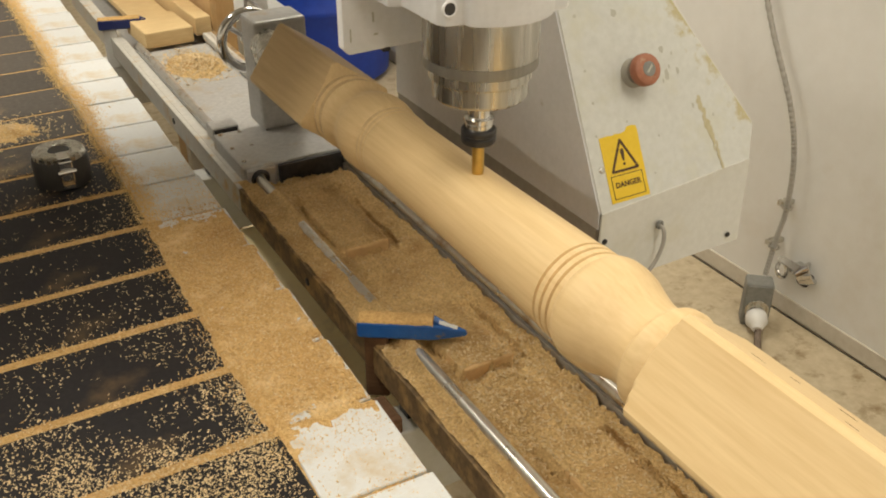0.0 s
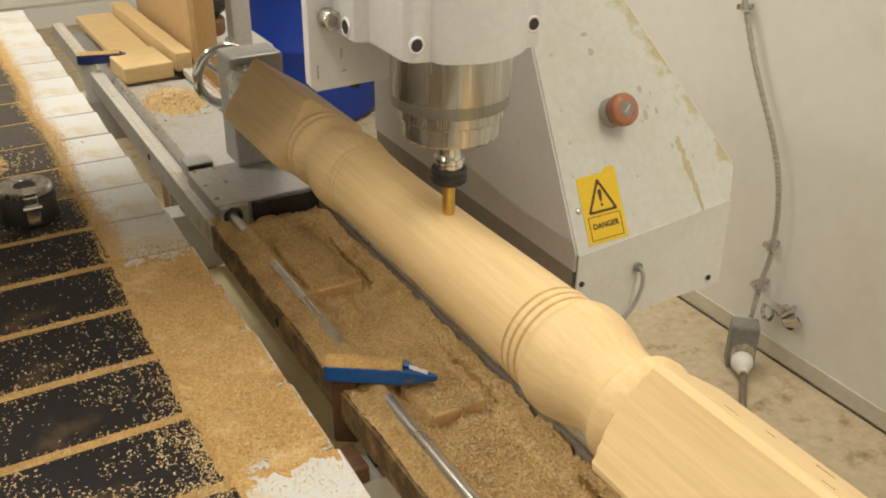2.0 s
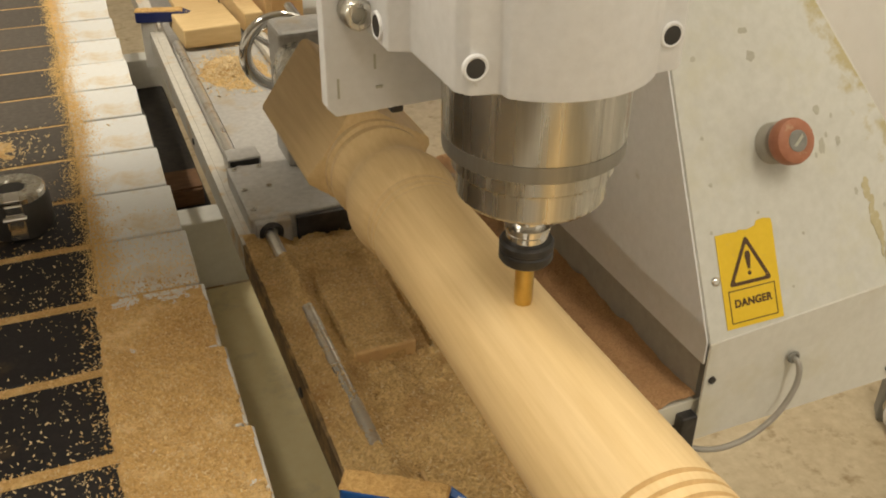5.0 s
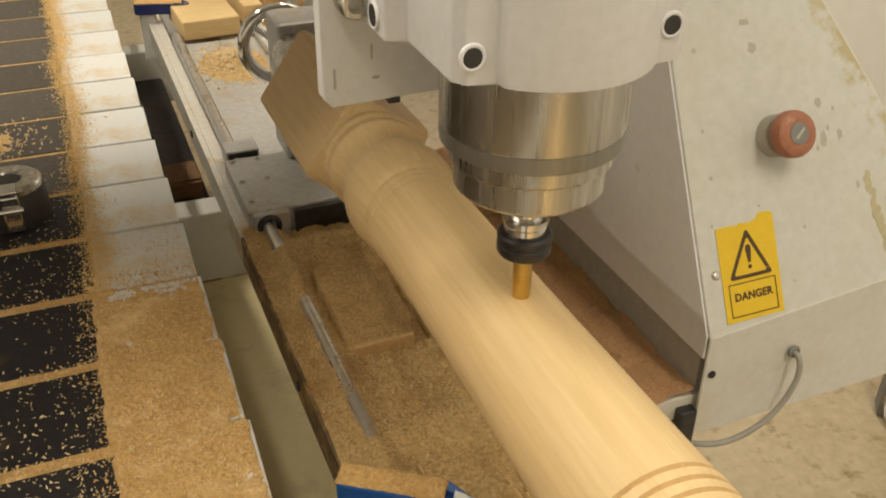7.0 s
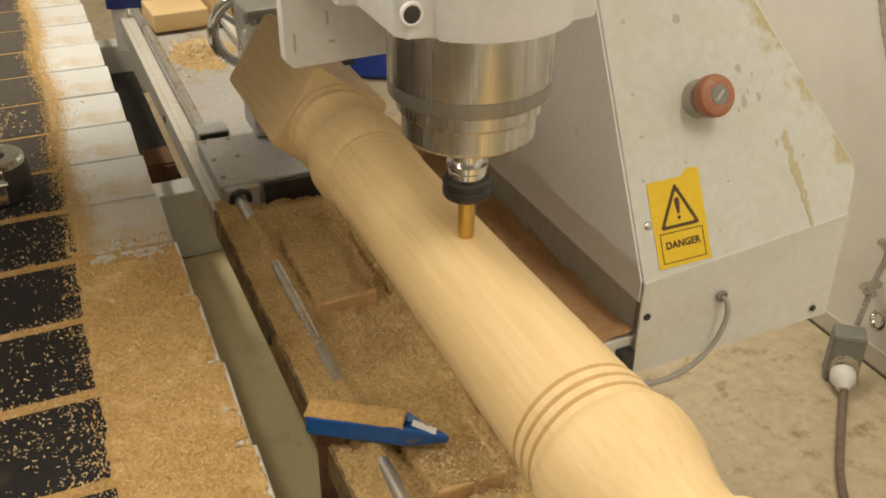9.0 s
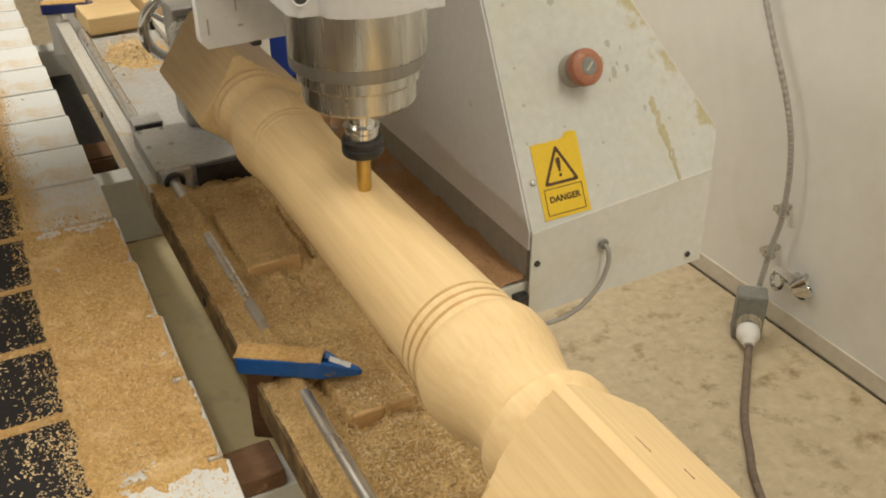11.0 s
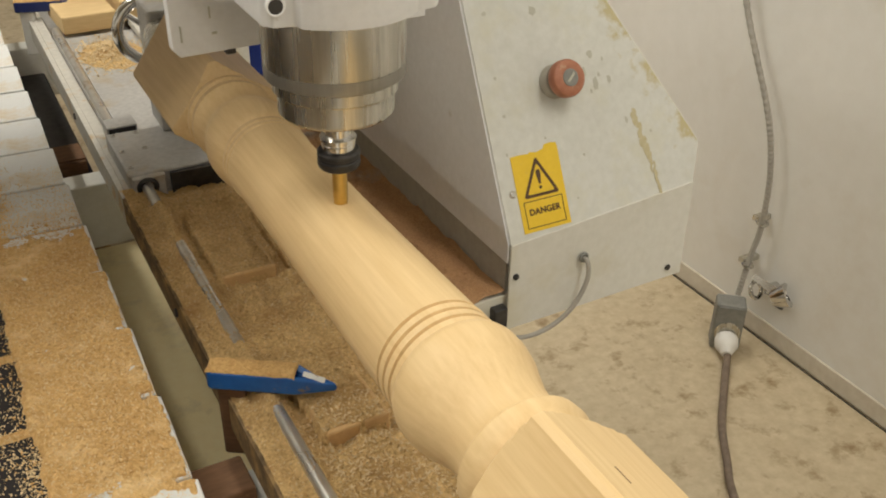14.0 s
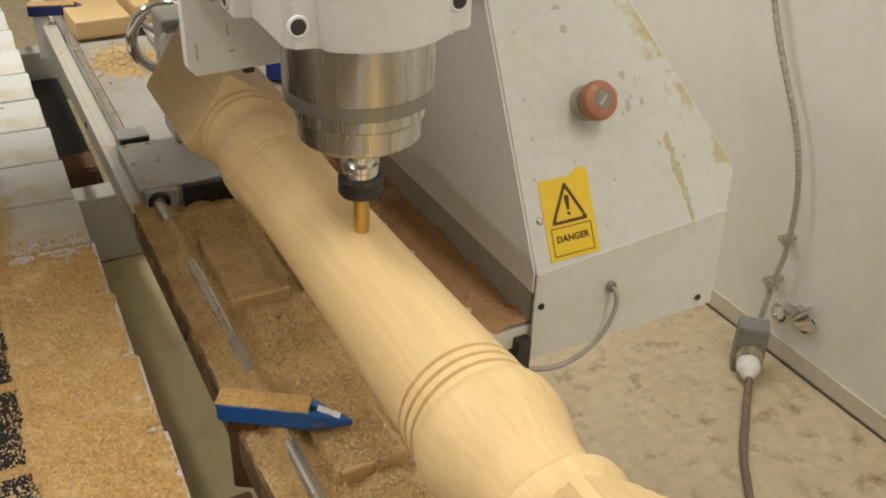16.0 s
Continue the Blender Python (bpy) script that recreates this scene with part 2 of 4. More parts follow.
def thing(name, label, category, group="", kind="", at=(0, 0, 0)):
    ob = new(name)
    ob.empty_display_size = 0.02
    ob.location = at
    return tagged(ob, label, category, group, kind)


def box(x0, x1, y0, y1, z0, z1, bevel=0.0, segs=2):
    bm = bmesh.new()
    bmesh.ops.create_cube(bm, size=1, matrix=Matrix.LocRotScale(((x0 + x1) / 2, (y0 + y1) / 2, (z0 + z1) / 2), None, (x1 - x0, y1 - y0, z1 - z0)))
    if bevel:
        bmesh.ops.bevel(bm, geom=bm.edges[:], offset=bevel, segments=segs, affect="EDGES", profile=0.5)
    return bm


def prism(outline, z0, z1, m=None, bevel=0.0, segs=2):
    """An outline of (x, y), pulled from z0 to z1."""
    bm = bmesh.new()
    low = [bm.verts.new((x, y, z0)) for x, y in outline]
    high = [bm.verts.new((x, y, z1)) for x, y in outline]
    bm.faces.new(low[::-1])
    bm.faces.new(high)
    for i in range(len(low)):
        j = (i + 1) % len(low)
        bm.faces.new((low[i], low[j], high[j], high[i]))
    bmesh.ops.recalc_face_normals(bm, faces=bm.faces)
    if bevel:
        bmesh.ops.bevel(bm, geom=bm.edges[:], offset=bevel, segments=segs, affect="EDGES", profile=0.5)
    if m:
        bm.transform(m)
    return bm


def lathe(profile, m=None, n=40):
    """Rings of (radius, height) round the z axis, closed at both ends."""
    bm = bmesh.new()
    rings = [[bm.verts.new((r * math.cos(2 * math.pi * k / n), r * math.sin(2 * math.pi * k / n), h)) for k in range(n)] for r, h in profile]
    for a, b in zip(rings, rings[1:]):
        for k in range(n):
            bm.faces.new((a[k], a[(k + 1) % n], b[(k + 1) % n], b[k]))
    bm.faces.new(rings[0][::-1])
    bm.faces.new(rings[-1])
    if m:
        bm.transform(m)
    return bm


def torus(r, tube, m=None, n=40, k=12):
    bm = bmesh.new()
    rings = []
    for i in range(n):
        a = 2 * math.pi * i / n
        rings.append([bm.verts.new(((r + tube * math.cos(2 * math.pi * j / k)) * math.cos(a), (r + tube * math.cos(2 * math.pi * j / k)) * math.sin(a),
                                    tube * math.sin(2 * math.pi * j / k))) for j in range(k)])
    for i in range(n):
        for j in range(k):
            bm.faces.new((rings[i][j], rings[(i + 1) % n][j], rings[(i + 1) % n][(j + 1) % k], rings[i][(j + 1) % k]))
    if m:
        bm.transform(m)
    return bm


def glide(points, steps=8):
    """A smooth line through points (Catmull-Rom)."""
    p = [Vector(q) for q in points]
    p = [2 * p[0] - p[1], *p, 2 * p[-1] - p[-2]]
    out = []
    for a, b, c, d in zip(p, p[1:], p[2:], p[3:]):
        for i in range(steps):
            t = i / steps
            out.append(0.5 * (2 * b + (c - a) * t + (2 * a - 5 * b + 4 * c - d) * t * t + (3 * b - a - 3 * c + d) * t ** 3))
    return [*out, p[-2]]


def hose(points, radius, n=12, ribs=0.0):
    """A round tube along points; ribs: every second ring is that much thinner."""
    bm = bmesh.new()
    rings = []
    for i, p in enumerate(points):
        ahead = (points[min(i + 1, len(points) - 1)] - points[max(i - 1, 0)]).normalized()
        side = ahead.orthogonal() if abs(ahead.z) > 0.98 else ahead.cross(Vector((0, 0, 1)))
        side.normalize()
        up = side.cross(ahead)
        r = radius - (ribs if i % 2 else 0)
        rings.append([bm.verts.new(p + r * (math.cos(2 * math.pi * k / n) * side + math.sin(2 * math.pi * k / n) * up)) for k in range(n)])
    for a, b in zip(rings, rings[1:]):
        for k in range(n):
            bm.faces.new((a[k], a[(k + 1) % n], b[(k + 1) % n], b[k]))
    bm.faces.new(rings[0][::-1])
    bm.faces.new(rings[-1])
    return bm


def sheet(x0, x1, y0, y1, step, height):
    """A heap seen as one skin: a grid with height(x, y)."""
    nx, ny = max(2, int((x1 - x0) / step)), max(2, int((y1 - y0) / step))
    bm = bmesh.new()
    grid = [[bm.verts.new((x := x0 + (x1 - x0) * i / nx, y := y0 + (y1 - y0) * j / ny, height(x, y))) for i in range(nx + 1)] for j in range(ny + 1)]
    for a, b in zip(grid, grid[1:]):
        for i in range(nx):
            bm.faces.new((a[i], a[i + 1], b[i + 1], b[i]))
    return bm


def chips(name, places, mat, size, parent=None, seed=1):
    """Many small bent flakes in one mesh; places: (x, y, z) rows."""
    rng = np.random.default_rng(seed)
    n = len(places)
    turn = rng.uniform(0, 2 * np.pi, n)
    tilt = rng.normal(0, 0.45, (n, 2))
    long, wide = size * rng.uniform(0.5, 1.6, n), size * rng.uniform(0.25, 0.7, n)
    c, s = np.cos(turn), np.sin(turn)
    corners = []
    for a, b, lift in ((-1, 0, 0.12), (0, -1, -0.05), (1, 0, 0.2), (0, 1, -0.05), (0.1, 0, 0.35)):
        u, v = a * long / 2, b * wide / 2
        corners.append(np.stack([places[:, 0] + c * u - s * v, places[:, 1] + s * u + c * v,
                                 places[:, 2] + tilt[:, 0] * u + tilt[:, 1] * v + lift * wide], -1))
    verts = np.stack(corners, 1).reshape(-1, 3)
    base = np.arange(n)[:, None, None] * 5
    faces = (base + np.array([[0, 1, 4], [1, 2, 4], [2, 3, 4], [3, 0, 4], [0, 3, 1], [1, 3, 2]])[None]).reshape(-1, 3)
    mesh = bpy.data.meshes.new(name)
    mesh.from_pydata(verts.tolist(), [], faces.tolist())
    mesh.materials.append(mat)
    ob = new(name, mesh)
    ob.parent = parent
    return ob


def fbm(x, y, scale, seed=0.0, octaves=4):
    return noise.fractal((x * scale, y * scale, seed), 0.9, 2.1, octaves)


# ---- the room ----
def setting(name, bm, mat, label, category):
    return tagged(part(name, bm, mat), label, category, kind="structure")


setting("floor", box(-3.2, 1.52, -3.4, 4.2, -0.1, 0.0), CONCRETE, "stained beige sealed concrete floor", "floor")
setting("wall_east", box(1.47, 1.6, -3.4, 4.2, 0.0, 2.8), WALL, "plain white painted workshop wall", "wall")
setting("wall_west", box(-3.3, -3.2, -3.4, 4.2, 0.0, 2.8), WALL, "plain white painted workshop wall", "wall")
setting("wall_north", box(-3.3, 1.6, 4.2, 4.3, 0.0, 2.8), WALL, "plain white painted workshop wall", "wall")
setting("wall_south", box(-3.3, 1.6, -3.5, -3.4, 0.0, 2.8), WALL, "plain white painted workshop wall", "wall")
setting("ceiling", box(-3.3, 1.6, -3.5, 4.3, 2.8, 2.9), CEILING, "white painted workshop ceiling", "ceiling")
setting("baseboard", box(1.464, 1.47, -3.4, 4.2, 0.003, 0.05, 0.002), SKIRT, "low grimy skirting along the wall", "baseboard")
setting("floor_joint", box(1.4595, 1.4625, -3.4, 4.2, -0.004, 0.002), RUBBER, "dark joint between floor and wall", "trim")

# ---- the machine table with its slots ----
PITCH = 0.125
table = thing("machine_table", "long slotted table of black boards and pale blocks under sawdust", "machine table")
part("table_body", box(-1.5, -0.012, -1.75, 1.56, 0.66, 0.735), TABLE_BODY, table)
part("edge_rail", box(-0.012, -0.004, -1.75, 1.56, 0.69, 0.735), TABLE_BODY, table)
for side in (-1.42, -0.2):
    for y in (-1.6, 0.2, 1.45):
        part("table_leg", box(side - 0.04, side + 0.04, y - 0.04, y + 0.04, 0.0, 0.66, 0.004), GREY_PAINT, table)


# ---- beam across the far end of the machine ----
end_beam = thing("end_beam", "grey steel beam with bolts across the far table end", "beam")
part("beam_face", box(-1.5, 0.66, 1.6, 1.68, 0.8355, 1.08, 0.004), GREY_PAINT, end_beam, "grey beam face")
part("dusty_rail", box(-1.5, 0.66, 1.565, 1.68, 0.8, 0.835, 0.004), RAIL_TOP, end_beam, "dusty rail below the face")
for x in (-1.45, 0.63):
    part("beam_post", box(x - 0.03, x + 0.03, 1.61, 1.67, 0.0, 0.8, 0.003), GREY_PAINT, end_beam)
for x in (-0.9, -0.55, -0.2, 0.15, 0.5):
    part("bolt_head", lathe([(0.014, 0.0), (0.014, 0.008), (0.011, 0.01), (0.006, 0.01), (0.006, 0.006)], pose(x, 1.5998, 0.89, 90), 18), DARK_IRON, end_beam)

# ---- white beams between the table and the lathe bed ----
beam = thing("cross_beam", "white painted steel cross beam below the lathe bed", "beam", "cross beams")
part("beam_tube", box(-0.16, 0.295, 0.385, 0.437, 0.488, 0.609, 0.003), WHITE_PAINT, beam)
part("beam_foot", box(0.24, 0.288, 0.39, 0.432, 0.0, 0.488, 0.003), WHITE_PAINT, beam)
copy_thing(beam, pose(0, 0.752, 0))
copy_thing(beam, pose(0, -0.81, 0))

# ---- lathe bed ----
bed = thing("lathe_bed", "narrow steel lathe bed with two polished rods, filled with sawdust", "lathe bed")
part("side_rail", box(0.074, 0.083, -1.12, 0.16, 0.648, 0.69, 0.001), RAIL_SIDE, bed, "rusty dust-covered side rail")
part("side_rail", box(0.074, 0.083, 0.1605, 1.56, 0.645, 0.69, 0.001), RAIL_PALE, bed, "pale painted side rail")
part("rail_lip", box(0.083, 0.102, -1.12, 0.16, 0.676, 0.69, 0.001), RAIL_TOP, bed)
part("rail_lip", box(0.083, 0.102, 0.1605, 1.56, 0.676, 0.69, 0.001), RAIL_PALE, bed)
part("side_rail", box(0.296, 0.306, -1.12, 1.56, 0.648, 0.69, 0.001), RAIL_SIDE, bed, "rusty dust-covered side rail")
part("rail_lip", box(0.284, 0.296, -1.12, 1.56, 0.676, 0.69, 0.001), RAIL_TOP, bed)
# Added panel: stands in for the lit floor seen through the gap.
part("frame_panel", box(-0.2, 0.238, -0.37, 0.384, 0.475, 0.487, 0.002), LIT_FLOOR_CREAM, bed, "cream panel added below the bed in place of the lit floor")
part("tray", box(0.083, 0.296, -1.12, 1.56, 0.648, 0.656), CAST, bed)
for x in (0.112, 0.275):
    part("guide_rod", hose([Vector((x, y, 0.6985)) for y in (-1.1, 0.0, 0.95)], 0.0078, 20), ROD, bed, "polished steel guide rod", smooth=True)
    part("rod_ledge", box(x - 0.009, x + 0.009, -1.1, 0.95, 0.656, 0.691), CAST, bed)
part("cover_plate", box(0.124, 0.262, 0.37, 0.92, 0.656, 0.69, 0.001), CAST, bed, "worn grey cover plate")
for y in (-0.66, -0.13, 0.55):
    part("rail_screw", lathe([(0.0062, 0), (0.0062, 0.003), (0.004, 0.004)], pose(0.0755, y, 0.668, 0, -90, 0), 12), DARK_IRON, bed)
for y in (-0.425 + 0.02, 0.4, 1.16):
    for x in (0.11, 0.26):
        part("bed_foot", box(x - 0.02, x + 0.02, y, y + 0.022, 0.6095, 0.648), DARK_IRON, bed)
part("far_guide", box(0.262, 0.283, 0.42, 0.95, 0.6905, 0.706, 0.002), RAIL_PALE, bed, "pale guide bar beside the cover plate")
part("end_stop", box(0.097, 0.146, 0.36, 0.4, 0.69, 0.716, 0.002), CAST, bed, "grey end stop over the rod")
part("stop_slot", box(0.116, 0.124, 0.3585, 0.361, 0.694, 0.706), CHROME, bed)
part("stop_face", box(0.1, 0.143, 0.3592, 0.3602, 0.692, 0.713), DARK_IRON, bed)


# ---- tailstock ----
tail = thing("tailstock", "grey machined tailstock with a chrome handwheel on the lathe bed", "tailstock")
part("carriage", box(0.09, 0.3, 0.175, 0.338, 0.656, 0.716, 0.003), CAST, tail)
part("front_plate", box(0.15, 0.3, 0.166, 0.174, 0.645, 0.712, 0.001), DARK_IRON, tail, "dark iron front plate")
part("rod_bearing", box(0.094, 0.142, 0.163, 0.1745, 0.668, 0.714, 0.002), CAST, tail)
part("bearing_ring", torus(0.0125, 0.004, pose(0.114, 0.162, 0.698, 90), 24, 8), DARK_IRON, tail, smooth=True)
for x, y in ((0.1, 0.325), (0.1, 0.26), (0.1, 0.2), (0.135, 0.325), (0.135, 0.26)):
    part("cap_screw", lathe([(0.0042, 0), (0.0042, 0.002), (0.002, 0.002), (0.002, 0.0008)], pose(x, y, 0.716), 12), CHROME, tail)
part("upright", box(0.176, 0.272, 0.306, 0.38, 0.7158, 0.915, 0.006), CAST, tail, "grey painted upright block")
part("quill", lathe([(0.03, 0), (0.03, 0.06), (0.045, 0.062), (0.045, 0.09), (0.04, 0.1095)], pose(0.195, 0.305, 0.873, 90), 32), STEEL, tail, smooth=True)
wheel = part("handwheel", torus(0.052, 0.0095, pose(0.2, 0.412, 0.852, 90), 40, 12), CHROME, tail, "chrome handwheel", smooth=True)
part("hub", lathe([(0.014, -0.055), (0.014, 0.01), (0.01, 0.014)], pose(0.2, 0.412, 0.852, -90), 20), CHROME, wheel, smooth=True)
for a in (20, 140, 260):
    part("spoke", hose([Vector((0.2, 0.412, 0.852)), Vector((0.2 + 0.05 * math.cos(radians(a)), 0.412, 0.852 + 0.05 * math.sin(radians(a))))], 0.005, 8), CHROME, wheel)
part("crank", hose([Vector((0.235, 0.412, 0.89)), Vector((0.235, 0.45, 0.892)), Vector((0.235, 0.49, 0.894))], 0.007, 12), CHROME, wheel, smooth=True)

# ---- the turned newel post ----
AXIS_X, AXIS_Z = 0.195, 0.873
SHOULDER, ALONG = -0.027, 0.965
SPIN = 35.0


def turned_profile():
    """(distance along the post from its far shoulder, radius)."""
    rows = [(0.0, 0.0515), (0.006, 0.0535), (0.012, 0.0535), (0.015, 0.0505), (0.019, 0.0505), (0.022, 0.0525), (0.029, 0.0525),
            (0.036, 0.047), (0.045, 0.0445), (0.055, 0.0445), (0.066, 0.047), (0.08, 0.0525), (0.095, 0.0555), (0.11, 0.0555), (0.126, 0.0535),
            (0.136, 0.0515)]
    for k in range(3):
        y = 0.138 + 0.011 * k
        rows += [(y, 0.0502), (y + 0.0018, 0.0488), (y + 0.0045, 0.05), (y + 0.008, 0.05)]
    rows += [(0.18, 0.0485), (0.25, 0.0482), (0.32, 0.0487), (0.4, 0.0495), (0.48, 0.0508), (0.575, 0.0522)]
    for k in range(3):
        y = 0.578 + 0.011 * k
        rows += [(y, 0.0528), (y + 0.0014, 0.0496), (y + 0.0032, 0.0496), (y + 0.0046, 0.0532), (y + 0.0085, 0.0532)]
    rows += [(0.6105, 0.0528), (0.615, 0.0565), (0.623, 0.0585), (0.636, 0.0585), (0.651, 0.0558), (0.666, 0.0508), (0.682, 0.0462), (0.697, 0.0445),
             (0.708, 0.045), (0.715, 0.0495), (0.718, 0.0535), (0.728, 0.0545), (0.735, 0.0515), (0.741, 0.05)]
    return rows


post = thing("newel_post", "pale turned wooden newel post with square ends, held in the lathe", "newel post")
along = Matrix.Translation((AXIS_X, SHOULDER, AXIS_Z)) @ pose(0, 0, 0, 90, 0, 0)
part("turned_shaft", lathe([(1.02 * r, ALONG * d) for d, r in turned_profile()], along, 72), PINE, post, "turned shaft with beads and grooves", smooth=True)


def square_end(y0, y1, name, label):
    """A square block whose shoulder at y0 is turned round; y1 is its sawn end."""
    h, n, way = 0.0535, 96, 1 if y1 > y0 else -1
    bm = bmesh.new()
    rings = []
    for s in (0.0, 0.002, 0.005, 0.008, 0.0105, 0.0125, 0.0145, 0.0165, 0.02, 0.1, abs(y1 - y0) - 0.0015, abs(y1 - y0)):
        turned = 0.0522 + 0.0275 * math.sin(min(1.0, s / 0.0165) * math.pi / 2)
        ring = []
        for k in range(n):
            a = 2 * math.pi * k / n
            flat = h / max(abs(math.cos(a)), abs(math.sin(a)))
            rad = min(flat, turned, 0.0722) - (0.0012 if s == abs(y1 - y0) else 0)
            ring.append(bm.verts.new((rad * math.cos(a), way * s, rad * math.sin(a))))
        rings.append(ring)
    for a, b in zip(rings, rings[1:]):
        for k in range(n):
            bm.faces.new((a[k], a[(k + 1) % n], b[(k + 1) % n], b[k]))
    bm.faces.new(rings[0])
    bm.faces.new(rings[-1])
    bm.transform(Matrix.Translation((AXIS_X, y0, AXIS_Z)) @ pose(0, 0, 0, 0, SPIN, 0))
    ob = part(name, bm, PINE, post, label, smooth=True)
    ob.data.set_sharp_from_angle(angle=radians(18))
    return ob


square_end(SHOULDER, 0.195, "far_block", "square uncut far end")
square_end(SHOULDER - ALONG * 0.7405, -0.972, "near_block", "square uncut near end with open grain")

for x, y, l in ((-0.02, -0.81, 0.016), (0.004, -0.835, 0.01), (0.02, -0.88, 0.018), (-0.03, -0.91, 0.012)):
    bm = box(x - 0.0007, x + 0.0007, -l / 2, l / 2, 0.0533, 0.0537)
    bm.transform(Matrix.Translation((AXIS_X, y, AXIS_Z)) @ pose(0, 0, 0, 0, SPIN, 0))
    part("grain_crack", bm, BROWN_WOOD, post, "short dark crack in the grain")

# ---- gantry leg with its cover ----
GY = 0.105
TILT = 0.52
gantry = thing("gantry", "white painted gantry leg with sloping cover, warning sticker and stop button", "gantry", at=(0.022, GY, -0.018))


def front(x, z, out=0.0):
    """A point on the sloping cover, out metres before it."""
    n = Vector((0, -1, TILT)).normalized()
    return Vector((x, -0.448 + TILT * (z - 0.8), z)) + out * n


def panel(points, thick, name, mat, parent, label=""):
    bm = bmesh.new()
    a = [bm.verts.new(p) for p in points]
    nrm = (Vector(points[1]) - Vector(points[0])).cross(Vector(points[-1]) - Vector(points[0])).normalized()
    b = [bm.verts.new(Vector(p) - thick * nrm) for p in points]
    bm.faces.new(a)
    bm.faces.new(b[::-1])
    for i in range(len(a)):
        j = (i + 1) % len(a)
        bm.faces.new((a[j], a[i], b[i], b[j]))
    bmesh.ops.recalc_face_normals(bm, faces=bm.faces)
    bmesh.ops.bevel(bm, geom=bm.edges[:], offset=0.0008, segments=2, affect="EDGES")
    return part(name, bm, mat, parent, label)


edge_top = 1.36
cover = panel([front(0.406, 0.801), front(0.69, 0.818), front(0.7105, 0.862), front(0.602, 1.043), front(0.415, edge_top), front(0.406, edge_top)],
              0.003, "sloping_cover", COVER_PAINT, gantry, "sloping cover with rust streaks")
panel([(0.406, -0.4485, 0.68), (0.685, -0.4485, 0.684), (0.69, -0.4398, 0.8186), (0.406, -0.4485, 0.8016)], 0.003, "lower_cover", WHITE_PAINT, gantry)
panel([(0.687, -0.445, 0.684), (0.705, 0.12, 0.684), (0.705, 0.12, 0.83), (0.692, -0.44, 0.817)], 0.003, "side_cover", WHITE_PAINT, gantry)
panel([front(0.692, 0.818, -0.002), Vector((0.705, 0.12, 0.83)), Vector((0.713, 0.12, 0.862)), front(0.7125, 0.862, -0.002)], 0.003, "side_cover", WHITE_PAINT, gantry)
panel([front(0.7125, 0.863, -0.002), Vector((0.713, 0.12, 0.863)), Vector((0.415, 0.12, edge_top)), front(0.417, edge_top, -0.002)], 0.003, "side_cover", WHITE_PAINT, gantry)
bm = bmesh.new()
inner = [(-0.4452, 0.777), (0.16, 0.777), (0.16, 1.9), (front(0, edge_top).y + 0.03, 1.9), (front(0, edge_top).y + 0.0022, edge_top), (-0.4446, 0.803)]
fa = [bm.verts.new((0.4035, y, z)) for y, z in inner]
fb = [bm.verts.new((0.4055, y, z)) for y, z in inner]
bm.faces.new(fa)
bm.faces.new(fb[::-1])
for i in range(len(fa)):
    j = (i + 1) % len(fa)
    bm.faces.new((fa[j], fa[i], fb[i], fb[j]))
part("inner_plate", bm, CARRIAGE_PAINT, gantry, "scuffed inner side plate")
# Recessed face; the shade below the plate is put into its colour.
part("plinth", box(0.4065, 0.45, -0.438, 0.16, 0.727, 0.79), DARK_BAND, gantry, "recessed plinth under the side plate, darkened with painted shade")
part("ledge", box(0.318, 0.45, -0.44, 0.16, 0.7, 0.727, 0.001), WHITE_PAINT, gantry, "ledge under sawdust")
part("corner_bracket", box(0.386, 0.405, -0.452, -0.43, 0.66, 0.716, 0.002), DARK_IRON, gantry, "black corner bracket")
part("leg_core", box(0.46, 0.6, -0.12, 0.1, 0.018, 1.144), GREY_PAINT, gantry)
part("gantry_beam", box(-1.7, 0.62, -0.2, 0.3, 1.145, 1.42, 0.004), WHITE_PAINT, gantry)
part("far_leg", box(-1.72, -1.6, -0.2, 0.3, 0.018, 1.144, 0.004), WHITE_PAINT, gantry)
part("dust_layer", sheet(0.318, 0.406, -0.44, 0.16, 0.006, lambda x, y: 0.7265 + 0.005 * fbm(x, y, 30, 4) + 0.007 * (x - 0.318) / 0.084), RED_DUST, gantry, "reddish sawdust")
grit = np.random.default_rng(77)
spots = np.stack([grit.uniform(0.32, 0.404, 2600), grit.uniform(-0.435, 0.155, 2600)], -1)
chips("grit", np.array([(x, y, 0.7273 + 0.005 * fbm(x, y, 30, 4) + 0.007 * (x - 0.318) / 0.084) for x, y in spots]), RED_DUST, 0.0042, gantry, 78)["kind"] = "stuff"

FACE = Matrix.Translation(front(0.461, 0.851)) @ Matrix(((1, 0, 0, 0), (0, TILT / math.hypot(1, TILT), -1 / math.hypot(1, TILT), 0),
                                                        (0, 1 / math.hypot(1, TILT), TILT / math.hypot(1, TILT), 0), (0, 0, 0, 1)))


def on_face(x, y, out=0.0):
    return FACE @ Matrix.Translation((x, y, out))


# warning sticker: centred on FACE, 67 mm by 93 mm
rag = [(-0.0335, -0.0465), (0.0335, -0.0465), (0.0335, 0.0465), (0.0325, 0.0525), (0.024, 0.054), (0.016, 0.053), (0.0135, 0.0485), (0.004, 0.0462),
       (-0.006, 0.0475), (-0.0085, 0.046), (-0.02, 0.0468), (-0.0335, 0.0462)]
sticker = part("warning_sticker", prism(rag, 0.0002, 0.001, FACE), YELLOW, gantry, "worn yellow danger sticker with black warning triangle")


